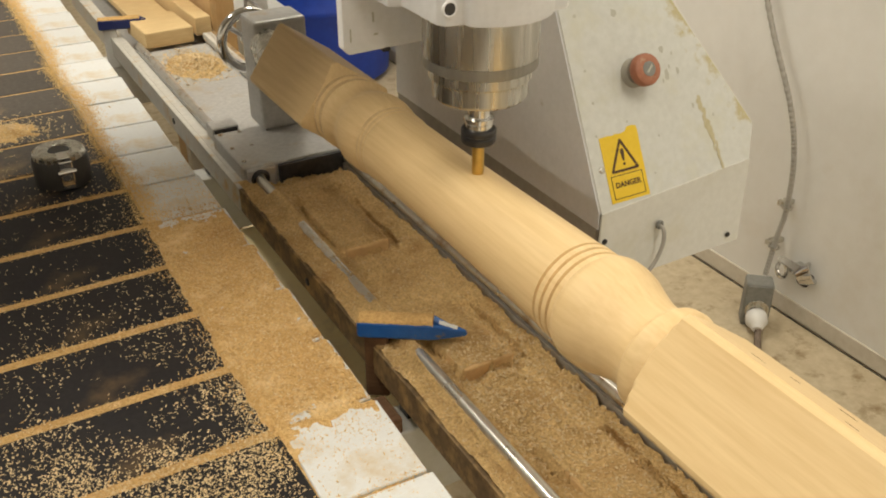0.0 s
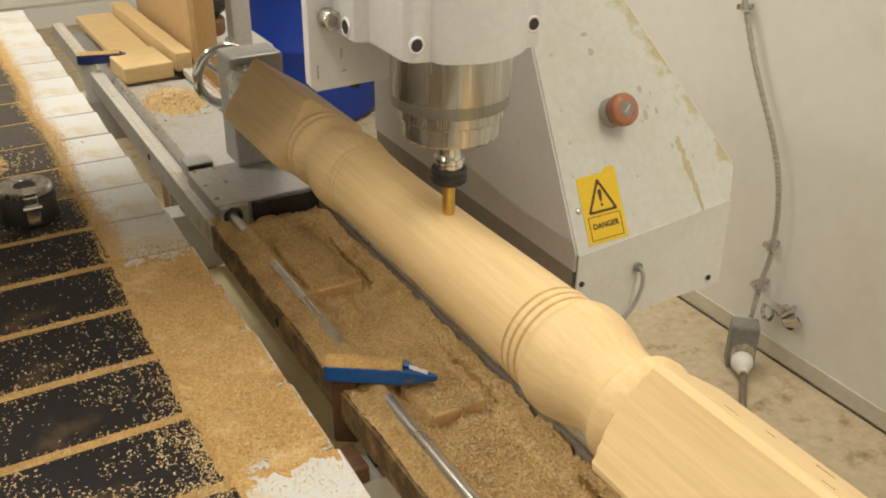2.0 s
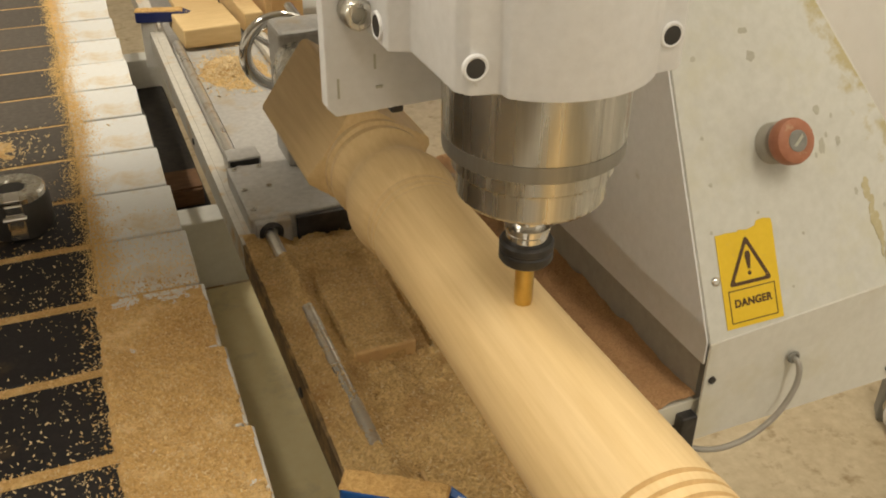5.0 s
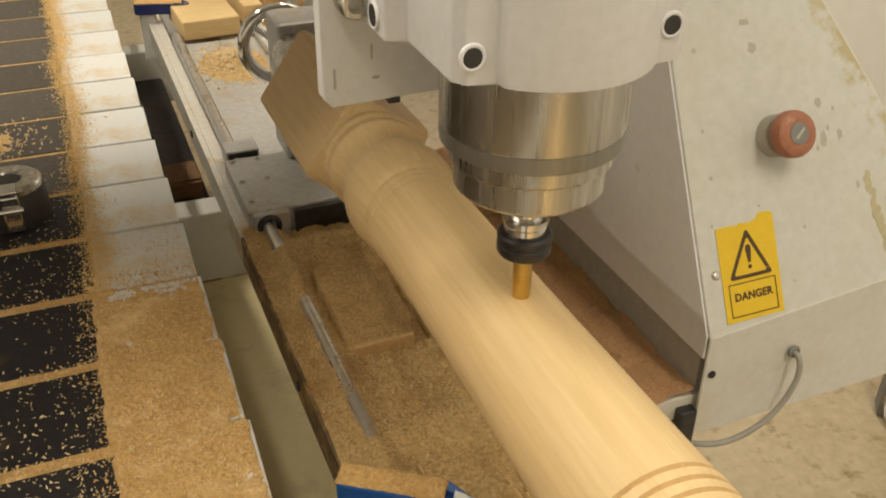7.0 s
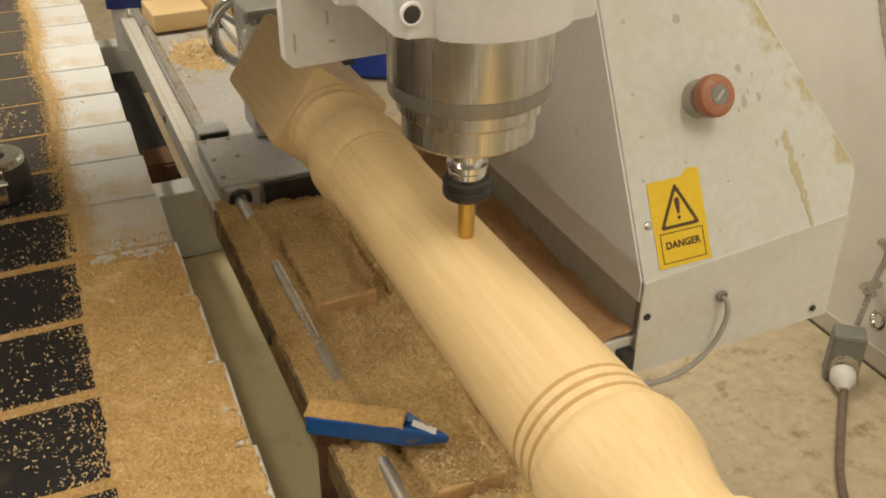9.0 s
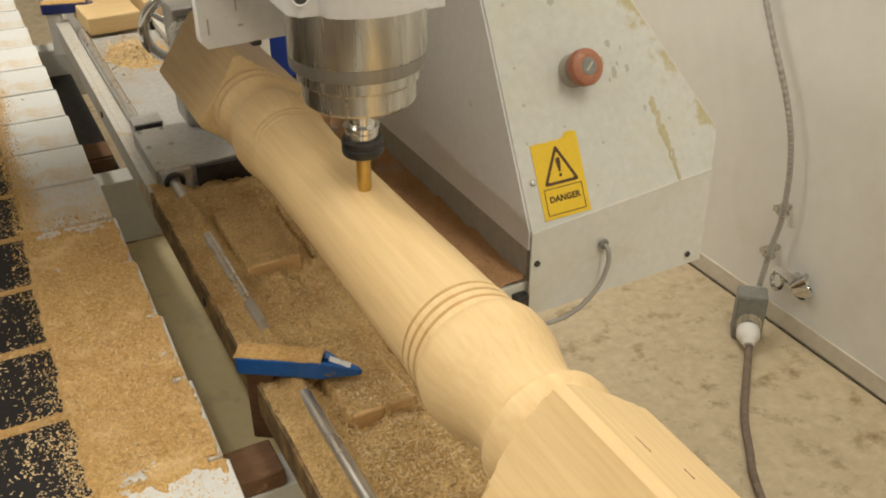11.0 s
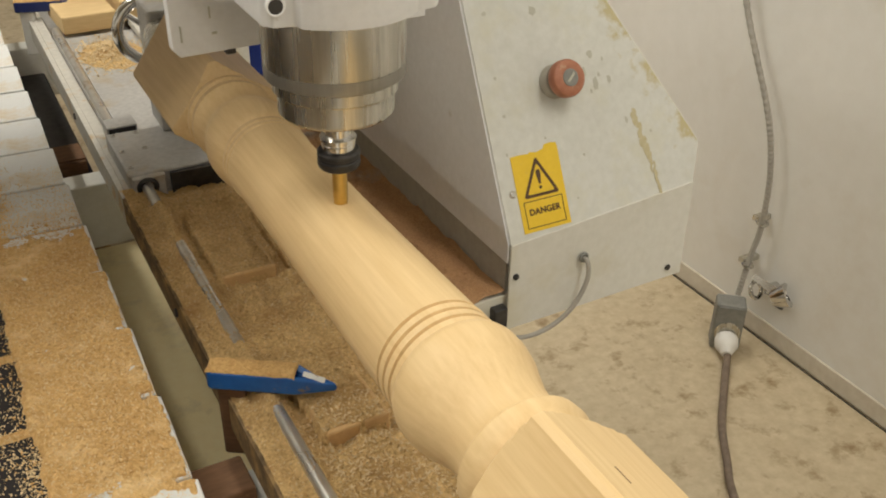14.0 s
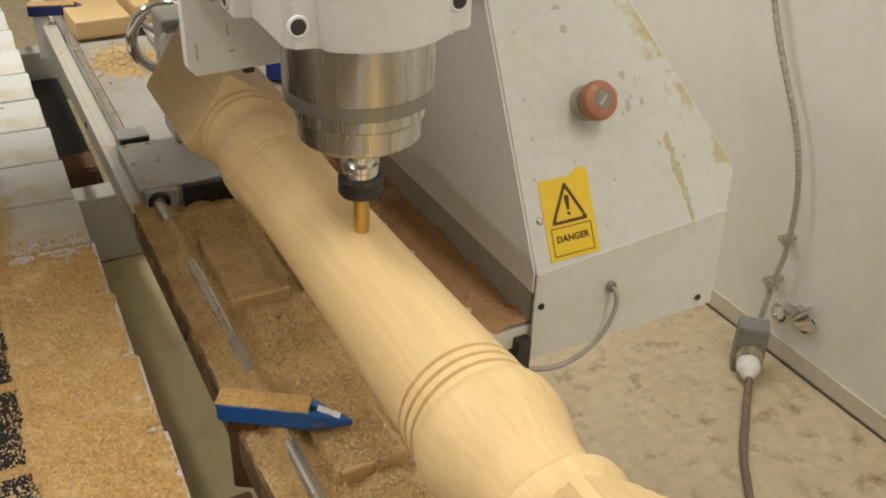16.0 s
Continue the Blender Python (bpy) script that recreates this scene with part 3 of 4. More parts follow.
def ring_plate(outer, inner_pts, z0, z1, m):
    bm = bmesh.new()
    vs = []
    for z in (z0, z1):
        vs.append([[bm.verts.new((x, y, z)) for x, y in line] for line in (outer, inner_pts)])
    n = len(outer)
    for i in range(n):
        j = (i + 1) % n
        bm.faces.new((vs[1][0][i], vs[1][0][j], vs[1][1][j], vs[1][1][i]))
        bm.faces.new((vs[0][0][j], vs[0][0][i], vs[0][1][i], vs[0][1][j]))
        bm.faces.new((vs[0][0][i], vs[0][0][j], vs[1][0][j], vs[1][0][i]))
        bm.faces.new((vs[0][1][j], vs[0][1][i], vs[1][1][i], vs[1][1][j]))
    bm.transform(m)
    return bm


def rounded(points, r, k=4):
    out = []
    n = len(points)
    for i in range(n):
        p, a, b = Vector(points[i]), Vector(points[i - 1]), Vector(points[(i + 1) % n])
        s, e = p + (a - p).normalized() * r, p + (b - p).normalized() * r
        for q in range(k + 1):
            t = q / k
            out.append(tuple((1 - t) ** 2 * s + 2 * t * (1 - t) * p + t * t * e))
    return out


part("triangle", ring_plate(rounded([(-0.0255, -0.006), (0.0255, -0.006), (0.0, 0.042)], 0.005), rounded([(-0.0195, -0.0025), (0.0195, -0.0025), (0.0, 0.034)], 0.0035),
                            0.0011, 0.0015, FACE), INK, sticker, "black warning triangle")
part("mark", prism([(-0.0014, 0.0085), (0.0014, 0.0085), (0.0032, 0.021), (0.0026, 0.025), (0, 0.0262), (-0.0026, 0.025), (-0.0032, 0.021)], 0.0011, 0.0015, FACE), INK, sticker, "black exclamation stroke")
part("mark", lathe([(0.0021, 0.0011), (0.0021, 0.0015)], on_face(0, 0.0042), 16), INK, sticker, "black exclamation dot")
part("frame_line", ring_plate([(-0.0275, -0.042), (0.0275, -0.042), (0.0275, -0.0095), (-0.0275, -0.0095)], [(-0.0265, -0.041), (0.0265, -0.041), (0.0265, -0.0105), (-0.0265, -0.0105)],
                              0.0011, 0.0014, FACE), INK, sticker, "thin black frame")
letters = bpy.data.curves.new("lettering", "FONT")
letters.body, letters.size, letters.align_x, letters.extrude, letters.offset = "DANGER", 0.0105, "CENTER", 0.0002, 0.00035
letters.space_character = 1.06
word = new("lettering_curve", letters)
word_mesh = bpy.data.meshes.new_from_object(word.evaluated_get(bpy.context.evaluated_depsgraph_get()))
bpy.data.objects.remove(word)
word_mesh.transform(on_face(0, -0.0265, 0.0013))
word_mesh.materials.clear()
word_mesh.materials.append(INK)
lettering = new("lettering", word_mesh)
lettering.parent = sticker
lettering["label"] = "black letters DANGER"

# stop button on the cover
STOP = on_face(0.047, 0.1235)
button = part("stop_button", lathe([(0.0205, 0.0), (0.0205, 0.011), (0.019, 0.013), (0.0135, 0.014), (0.0135, 0.02)], STOP, 36), DARK_BAND, gantry, "dusty red mushroom stop button", smooth=True)
part("button_head", lathe([(0.013, 0.0185), (0.0205, 0.02), (0.0225, 0.023), (0.0225, 0.031), (0.021, 0.0345), (0.0175, 0.0362), (0.012, 0.0365)], STOP, 36), RED, button, "faded red mushroom head", smooth=True)
part("button_disc", lathe([(0.0105, 0.0366), (0.0105, 0.0372), (0.009, 0.0376)], STOP, 24), GREY_PLASTIC, button, "worn pale centre disc")
part("button_mark", prism([(-0.006, -0.004), (-0.003, -0.005), (0.006, 0.003), (0.005, 0.006)], 0.0377, 0.0381, STOP), CHIPPED, button)
part("rivet", lathe([(0.0048, 0.0), (0.0045, 0.0015), (0.003, 0.0028), (0.0012, 0.003)], on_face(-0.0395, 0.003), 16), CHROME, gantry, smooth=True)
for x, z in ((0.415, 0.757), (0.66, 0.7)):
    part("screw", lathe([(0.0042, 0), (0.004, 0.002), (0.002, 0.0026)], pose(x, -0.4486, z, 90), 12), DARK_IRON, gantry)


def blot(cx, cy, rx, ry, seed, n=18):
    rng = random.Random(seed)
    return [(cx + rx * (0.75 + 0.5 * rng.random()) * math.cos(2 * math.pi * k / n), cy + ry * (0.75 + 0.5 * rng.random()) * math.sin(2 * math.pi * k / n)) for k in range(n)]


for k in range(26):
    t = k / 25
    x = 0.154 + 0.022 * t + random.gauss(0, 0.0014)
    y = 0.068 - 0.104 * t
    s = (0.0035 if t < 0.15 else 0.0022 if t < 0.35 else 0.0048 if t < 0.6 else 0.0018) * (0.7 + 0.6 * random.random())
    part("rust_streak", prism(blot(x, y, s, 0.0045 + 0.002 * random.random(), k, 13), 0.0001, 0.0003 + 0.00002 * k, FACE), RUST, gantry, "brown rust streak")
for k, (x, y, rx, ry) in enumerate([(0.092, 0.128, 0.0028, 0.0065), (0.105, 0.148, 0.004, 0.005), (0.106, 0.112, 0.004, 0.009), (0.113, 0.122, 0.0018, 0.003), (0.127, 0.114, 0.0027, 0.006),
                                    (0.098, 0.104, 0.0018, 0.003), (0.122, 0.14, 0.0014, 0.0025), (-0.03, 0.215, 0.003, 0.003), (0.035, 0.21, 0.005, 0.006), (-0.032, 0.14, 0.002, 0.002),
                                    (-0.03, 0.095, 0.0022, 0.002), (0.02, 0.06, 0.0016, 0.0016), (0.07, 0.03, 0.0015, 0.002), (0.05, -0.02, 0.0013, 0.0016), (0.142, 0.06, 0.002, 0.004),
                                    (0.03, 0.235, 0.006, 0.003), (0.176, 0.04, 0.0016, 0.0025), (-0.036, 0.05, 0.0015, 0.002)]):
    part("paint_chip", prism(blot(x, y, rx, ry, 40 + k, 12), 0.0001, 0.0003, FACE), CHIPPED, gantry, "grey spot of chipped paint")
# pale cable out of the lower cover
tube = part("drain_tube", hose(glide([(0.515, -0.446, 0.757), (0.516, -0.458, 0.752), (0.513, -0.463, 0.73), (0.495, -0.465, 0.7), (0.465, -0.464, 0.678), (0.43, -0.458, 0.668), (0.4, -0.44, 0.668), (0.37, -0.4, 0.672)], 6), 0.0031, 10), CABLE_GREY, gantry, "thin grey tube", smooth=True)
part("grommet", torus(0.005, 0.0022, pose(0.515, -0.4495, 0.757, 90), 16, 8), GREY_PLASTIC, gantry)

# ---- spindle carriage and spindle ----
carriage = thing("spindle_carriage", "white carriage plate with grey cast clamp block and socket screws", "carriage", at=(0.006, GY, -0.006))
plate = [(0.071, 1.068), (0.0775, 1.0605), (0.33, 1.066), (0.33, 1.6), (0.071, 1.6)]
bm = prism(plate, 0.0, 0.014, pose(0, -0.386, 0, 90), 0.001)
part("carriage_plate", bm, CARRIAGE_PAINT, carriage, "scratched white carriage plate")
part("slide", box(0.12, 0.3, -0.386, -0.2, 1.2, 1.6), GREY_PAINT, carriage)
clamp_line = [(0.1, -0.401), (0.1, -0.452), (0.114, -0.458), (0.1135, -0.532), (0.12, -0.541), (0.138, -0.545)]
clamp_line += [(0.19 + 0.076 * math.cos(radians(a)), -0.494 + 0.076 * math.sin(radians(a)) * 1.05) for a in range(228, 313, 7)]
clamp_line += [(0.244, -0.5495), (0.262, -0.547), (0.269, -0.54), (0.271, -0.401)]
part("clamp_block", prism(clamp_line, 1.1242, 1.5, None, 0.002), CARRIAGE_PAINT, carriage, "grey cast clamp block", smooth=True)
for m, r in ((pose(0.1225, -0.5425, 1.1425, 90), 0.0072), (pose(0.252, -0.549, 1.149, 90), 0.0072), (pose(0.0995, -0.434, 1.137, 0, -90, 0), 0.0085)):
    screw = part("socket_screw", torus(r, 0.0016, m, 24, 8), CARRIAGE_PAINT, carriage, smooth=True)
    part("socket", lathe([(r - 0.001, 0.0), (r - 0.001, 0.0012)], m, 20), RUBBER, screw, "dark hexagon socket")
bolt = part("side_bolt", lathe([(0.011, 0.0), (0.011, 0.016), (0.0095, 0.018), (0.006, 0.018), (0.006, 0.01)], pose(0.092, -0.4015, 1.14, 90), 24), STEEL, carriage, smooth=True)
part("scratch", box(0.079, 0.0805, -0.4012, -0.4005, 1.075, 1.09), CHIPPED, carriage)
part("scratch", box(0.108, 0.113, -0.4012, -0.4005, 1.079, 1.081), CHIPPED, carriage)
part("scratch", box(0.107, 0.1085, -0.4012, -0.4005, 1.094, 1.105), CHIPPED, carriage)
part("edge_nut", box(0.12, 0.13, -0.4, -0.388, 1.0565, 1.064, 0.002), DARK_IRON, carriage)

spindle = thing("router_spindle", "brushed steel router spindle with black collet nut and brass bit", "spindle", at=(0.196, GY - 0.494, -0.006))
part("body", lathe([(0.05, 1.0745), (0.0632, 1.0745), (0.0635, 1.0765), (0.0635, 1.1238), (0.06, 1.124)], None, 64), STEEL, spindle, "brushed steel body", smooth=True)
part("band", lathe([(0.05, 1.061), (0.0605, 1.061), (0.0632, 1.063), (0.0635, 1.066), (0.0635, 1.0742), (0.06, 1.0744)], None, 64), BAND, spindle, "duller steel band", smooth=True)
part("nose", lathe([(0.04, 1.025), (0.0495, 1.0252), (0.05, 1.0255), (0.0528, 1.0285), (0.053, 1.029), (0.053, 1.0296), (0.053, 1.0455), (0.053, 1.0462), (0.0532, 1.0468), (0.0566, 1.0495), (0.057, 1.05), (0.057, 1.051), (0.057, 1.0605), (0.05, 1.0608)],
                   None, 64), STEEL, spindle, "stepped steel nose", smooth=True)
part("shaft", lathe([(0.0125, 0.9995), (0.0125, 1.012), (0.0118, 1.0125), (0.0118, 1.0165), (0.0145, 1.017), (0.0145, 1.0248)], None, 32), CHROME, spindle, smooth=True)
part("collet_nut", lathe([(0.011, 0.968), (0.0185, 0.9685), (0.0202, 0.971), (0.0202, 0.9765), (0.019, 0.9775), (0.019, 0.979), (0.0202, 0.98), (0.0202, 0.9845), (0.0185, 0.9865), (0.0158, 0.987)], None, 40), DARK_IRON, spindle, "black collet nut", smooth=True)
part("collet_collar", lathe([(0.0157, 0.9868), (0.0157, 0.9925), (0.0152, 0.993), (0.0157, 0.9936), (0.0157, 0.9965), (0.0172, 0.997), (0.0172, 0.9992), (0.0128, 0.9994)], None, 40), CHROME, spindle, "bright steel collar", smooth=True)
part("bit", lathe([(0.003, 0.9272), (0.0066, 0.9285), (0.0072, 0.935), (0.0072, 0.9678)], None, 20), BRASS, spindle, "brass coloured round cutter", smooth=True)

# ---- loose wood in the tray ----
def wood_block(name, label, x0, x1, y0, y1, z0, z1, mat, turn=0.0, group="", bevel=0.003):
    cx, cy = (x0 + x1) / 2, (y0 + y1) / 2
    ob = part(name, box(x0 - cx, x1 - cx, y0 - cy, y1 - cy, 0, z1 - z0, bevel), mat)
    ob.matrix_world = pose(cx, cy, z0, 0, 0, turn)
    return tagged(ob, label, "wood block", group)


wood_block("wood_block", "flat wood offcut half buried in the sawdust tray", 0.137, 0.207, -0.127, 0.036, 0.656, 0.7, SCRAP, 1.0, "offcuts in the tray")
wood_block("wood_block", "flat wood offcut half buried in the sawdust tray", 0.142, 0.214, -0.452, -0.312, 0.656, 0.698, SCRAP, 1.5, "offcuts in the tray")
wood_block("wood_block", "flat wood offcut half buried in the sawdust tray", 0.15, 0.222, -0.76, -0.6, 0.656, 0.698, SCRAP, 0.5, "offcuts in the tray")
wood_block("wood_block", "clean pale wood block lying on the cover plate", 0.122, 0.236, 0.94, 1.09, 0.69, 0.728, PALE_WOOD, 3.0, "planks at the far end")
wood_block("wood_plank", "long pale plank along the lathe bed", 0.246, 0.285, 0.98, 1.54, 0.69, 0.735, PALE_WOOD, 2.0, "planks at the far end")
wood_block("wood_plank", "long dusty plank along the lathe bed", 0.14, 0.235, 1.1, 1.54, 0.69, 0.708, PALE_WOOD, 1.0, "planks at the far end")
packing = wood_block("packing_board", "dark brown packing board on the white beam", 0.004, 0.0735, -0.425, -0.372, 0.6092, 0.634, BROWN_WOOD, 0.0)

# ---- blue toggle clamps ----
def toggle_clamp(label, mat, at, turn, worn, stem):
    c = thing("toggle_clamp", label, "clamp", "clamps on the lathe bed")
    grip = [(-0.07, -0.009), (-0.066, -0.0135), (0.026, -0.013), (0.052, -0.0055), (0.066, -0.001), (0.068, 0.0015), (0.062, 0.004), (0.045, 0.006), (0.026, 0.0135), (-0.064, 0.0135), (-0.07, 0.011)]
    body = prism(grip, -0.002, 0.022, None, 0.003)
    for v in body.verts:
        if v.co.z > 0.008 and v.co.x > 0.022:
            v.co.z -= 0.32 * (v.co.x - 0.022)
    part("handle", body, mat, c, "chipped blue handle")
    part("pad", sheet(0.033, 0.056, -0.0045, 0.004, 0.0012, lambda x, y: 0.0221 - 0.32 * (x - 0.022) + 0.0006 * fbm(x, y, 160, 2)), worn, c, "bare worn tip")
    part("stem", box(-0.062, -0.03, -0.006, 0.012, -0.1, -0.0015, 0.004), stem, c, "stem of the clamp")
    part("dust_on_handle", sheet(-0.0695, 0.026, -0.0128, 0.0136, 0.0012, lambda x, y: 0.0236 + 0.0009 * fbm(x, y, 90, 9) - 0.004 * max(0.0, (abs(y) - 0.0108) / 0.003) - 0.004 * max(0.0, (abs(x + 0.022) + 0.002 * fbm(x, y, 60, 3) - 0.0455) / 0.004)), FINE_DUST, c)
    c.matrix_world = pose(*at, 0, 0, turn)
    return c


toggle_clamp("chipped blue clamp handle standing over the lathe rail", BLUE, (0.119, -0.368, 0.71), -34, ALUMINIUM, BROWN_WOOD)
toggle_clamp("dark blue clamp handle at the far end of the rail", NAVY, (0.12, 1.065, 0.712), -14, NAVY, WHITE_PLASTIC)

# ---- round workholding pod on the table ----
pod = thing("clamping_pod", "round black clamping pod with silver top and chrome latch", "clamp", at=(-0.184, 0.205, 0.75))
part("pod_body", lathe([(0.04, 0.0), (0.0415, 0.003), (0.0415, 0.04), (0.039, 0.044)], None, 40), RUBBER, pod, "black pod body", smooth=True)
part("pod_top", lathe([(0.0385, 0.0442), (0.0385, 0.05), (0.036, 0.0525), (0.018, 0.053), (0.016, 0.05)], None, 40), STEEL, pod, "silver top ring", smooth=True)
part("pod_bore", lathe([(0.0155, 0.0505), (0.0155, 0.0512)], None, 24), RUBBER, pod)
part("latch", box(-0.009, 0.011, -0.047, -0.0405, 0.004, 0.05, 0.002), CHROME, pod, "chrome latch")
part("latch_pin", hose([Vector((-0.012, -0.049, 0.034)), Vector((0.014, -0.049, 0.034))], 0.0035, 10), CHROME, pod)
part("latch_cap", box(-0.008, 0.01, -0.043, -0.018, 0.0505, 0.055, 0.0015), CHROME, pod)

# ---- far end of the shop ----
board = part("plywood_panel", box(0.325, 0.47, 1.35, 1.37, 0.0, 1.15, 0.002), CARD)
board.matrix_world = pose(0, 0, 0)
tagged(board, "upright tan plywood panel standing on the floor", "panel")
side_board = part("plywood_panel", box(0.307, 0.322, 1.02, 1.55, 0.0, 1.1, 0.002), CARD)
tagged(side_board, "upright tan plywood panel beside the planks", "panel")

barrel = thing("plastic_barrel", "tall blue plastic barrel standing on the floor by the wall", "barrel", at=(1.165, 2.4, 0.001))
part("barrel_body", lathe([(0.25, 0.0), (0.275, 0.02), (0.285, 0.2), (0.29, 0.3), (0.297, 0.31), (0.297, 0.33), (0.29, 0.34), (0.29, 0.6), (0.297, 0.61), (0.297, 0.63), (0.29, 0.64), (0.28, 0.9), (0.24, 0.95)], None, 56), BARREL, barrel, smooth=True)
part("barrel_rim", torus(0.262, 0.014, pose(0, 0, 0.945), 48, 8), BARREL, barrel, smooth=True)

cabinet = thing("side_cabinet", "low cream steel cabinet beside the plywood panel", "cabinet")
part("cabinet_body", box(0.49, 0.76, 1.72, 2.3, 0.0, 0.48, 0.004), WHITE_PAINT, cabinet)
part("cabinet_top", box(0.485, 0.765, 1.715, 2.305, 0.4805, 0.5, 0.004), WHITE_PAINT, cabinet)
slice_ = tagged(part("log_slice", lathe([(0.078, 0.0), (0.082, 0.01), (0.082, 0.045), (0.078, 0.05)], pose(0.6, 1.96, 0.5), 40), BROWN_WOOD, smooth=True), "round slice of brown wood on the cream cabinet", "wood slice")
motor = thing("motor", "dark grey finned motor resting on the wood slice", "motor", at=(0.6, 1.96, 0.5502))
part("motor_body", lathe([(0.04, -0.08), (0.05, -0.075), (0.05, 0.06), (0.04, 0.08)], pose(0, 0, 0.055, 0, 90, 0), 32), DARK_IRON, motor, smooth=True)
for k in range(6):
    part("fin", torus(0.051, 0.003, pose(-0.05 + 0.018 * k, 0, 0.055, 0, 90, 0), 28, 6), DARK_IRON, motor)
part("motor_foot", box(-0.05, 0.05, -0.03, 0.03, 0.0, 0.008), DARK_IRON, motor)

# Made-up chest: its dark body gives the gap between the beams its shade.
chest = thing("tool_chest", "dark chest added to keep the gap below the lathe bed dark", "tool chest")
part("chest_body", box(-0.3, 0.085, 0.5, 1.14, 0.0, 0.52, 0.006), RAIL_SIDE, chest)
part("chest_lid", box(-0.305, 0.09, 0.495, 1.145, 0.52, 0.545, 0.006), DARK_IRON, chest)
part("lid_handle", hose(glide([(0.02, 0.8, 0.545), (0.02, 0.8, 0.57), (0.02, 0.95, 0.57), (0.02, 0.95, 0.545)], 6), 0.008, 10), DARK_IRON, chest, smooth=True)
crate = thing("wooden_box", "small dark wooden box on the tool chest", "box")
part("box_body", box(0.0, 0.08, 0.56, 0.64, 0.545, 0.575, 0.002), BROWN_WOOD, crate)
part("lid", box(0.0, 0.08, 0.565, 0.635, 0.5752, 0.579), BROWN_WOOD, crate)

# ---- wall socket, conduit and cable ----
conduit = thing("wall_conduit", "ribbed metal conduit running down the white wall", "conduit")
run = glide([(1.44, 0.6, 1.5), (1.435, 0.43, 1.05), (1.43, 0.305, 0.765), (1.43, 0.19, 0.563), (1.43, 0.147, 0.435), (1.43, 0.138, 0.3), (1.425, 0.145, 0.22), (1.405, 0.14, 0.12)], 24)
part("ribbed_hose", hose(run, 0.0074, 10, 0.0016), CABLE_GREY, conduit, smooth=False)
for k in (40, 118, 150):
    p = run[k]
    part("clip", torus(0.0125, 0.0028, Matrix.Translation(p) @ pose(0, 0, 0, 12, 0, 0), 16, 6), STEEL, conduit)
    part("clip_tab", box(p.x, 1.4695, p.y + 0.012, p.y + 0.03, p.z - 0.006, p.z + 0.006), STEEL, conduit)
socket = thing("floor_socket", "grey metal socket box with white plug by the wall", "socket")
part("box_body", box(-0.034, 0.034, -0.022, 0.03, 0.0, 0.125, 0.006), GREY_PLASTIC, socket)
part("box_face", box(-0.03, 0.03, -0.0245, -0.0222, 0.05, 0.12, 0.001), GREY_PLASTIC, socket)
part("socket_ring", lathe([(0.03, 0.0), (0.03, 0.004), (0.024, 0.006)], pose(0, -0.022, 0.05, 90), 28), STEEL, socket, smooth=True)
part("plug", lathe([(0.024, 0.0), (0.027, 0.008), (0.027, 0.026), (0.02, 0.036), (0.012, 0.05)], pose(0, -0.026, 0.04, 108), 24), WHITE_PLASTIC, socket, "white plug", smooth=True)
for x in (-0.026, 0.016):
    part("plug_slot", box(x, x + 0.01, -0.05, -0.038, 0.03, 0.042, 0.002), RUBBER, socket)
socket.matrix_world = pose(1.367, 0.12, 0.0, 0, 0, -40)
fitting = thing("wall_fitting", "broken chrome bracket over a dark hole low in the wall", "fitting", at=(1.44, 0.085, 0.14))
part("hole", prism([(0.03 * math.cos(a) * (1 + 0.25 * math.sin(3 * a)), 0.026 * math.sin(a)) for a in [k * math.pi / 9 for k in range(18)]], 0.0, 0.002, Matrix.Translation((0.0298, -0.01, -0.012)) @ pose(0, 0, 0, 90, 0, -90)), RUBBER, fitting, "dark ragged hole")
part("cup", lathe([(0.018, -0.018), (0.026, 0.0), (0.03, 0.018), (0.027, 0.02), (0.017, 0.0)], pose(0.005, -0.03, 0.012, 60, 0, 40), 24), CHROME, fitting, smooth=True)
part("stub", lathe([(0.013, 0), (0.013, 0.03)], pose(0.0, 0.005, 0.012, 0, 90, 0), 16), CHROME, fitting, smooth=True)
part("hook", torus(0.02, 0.005, pose(-0.008, 0.03, 0.0, 60, 20, 0), 20, 8), CHROME, fitting, smooth=True)
part("strap", prism([(-0.045, -0.006), (0.04, -0.009), (0.05, 0.004), (0.02, 0.012), (-0.04, 0.008)], 0.0, 0.003, pose(-0.004, 0.0, 0.024, 70, 10, -80)), CHROME, fitting)
cable = part("power_cable", hose(glide([(1.337, 0.075, 0.03), (1.305, 0.045, 0.014), (1.245, -0.014, 0.009), (1.152, -0.108, 0.009), (1.09, -0.19, 0.009), (1.045, -0.25, 0.009), (0.99, -0.36, 0.009), (0.9, -0.6, 0.009), (0.8, -1.0, 0.009)], 8), 0.0085, 10), CABLE_BROWN, smooth=True)
tagged(cable, "dusty brown power cable lying on the concrete floor", "cable")

# ---- sawdust ----
OFFCUTS = ((0.137, 0.207, -0.127, 0.036, 0.7), (0.142, 0.214, -0.452, -0.312, 0.698), (0.15, 0.222, -0.76, -0.6, 0.698))


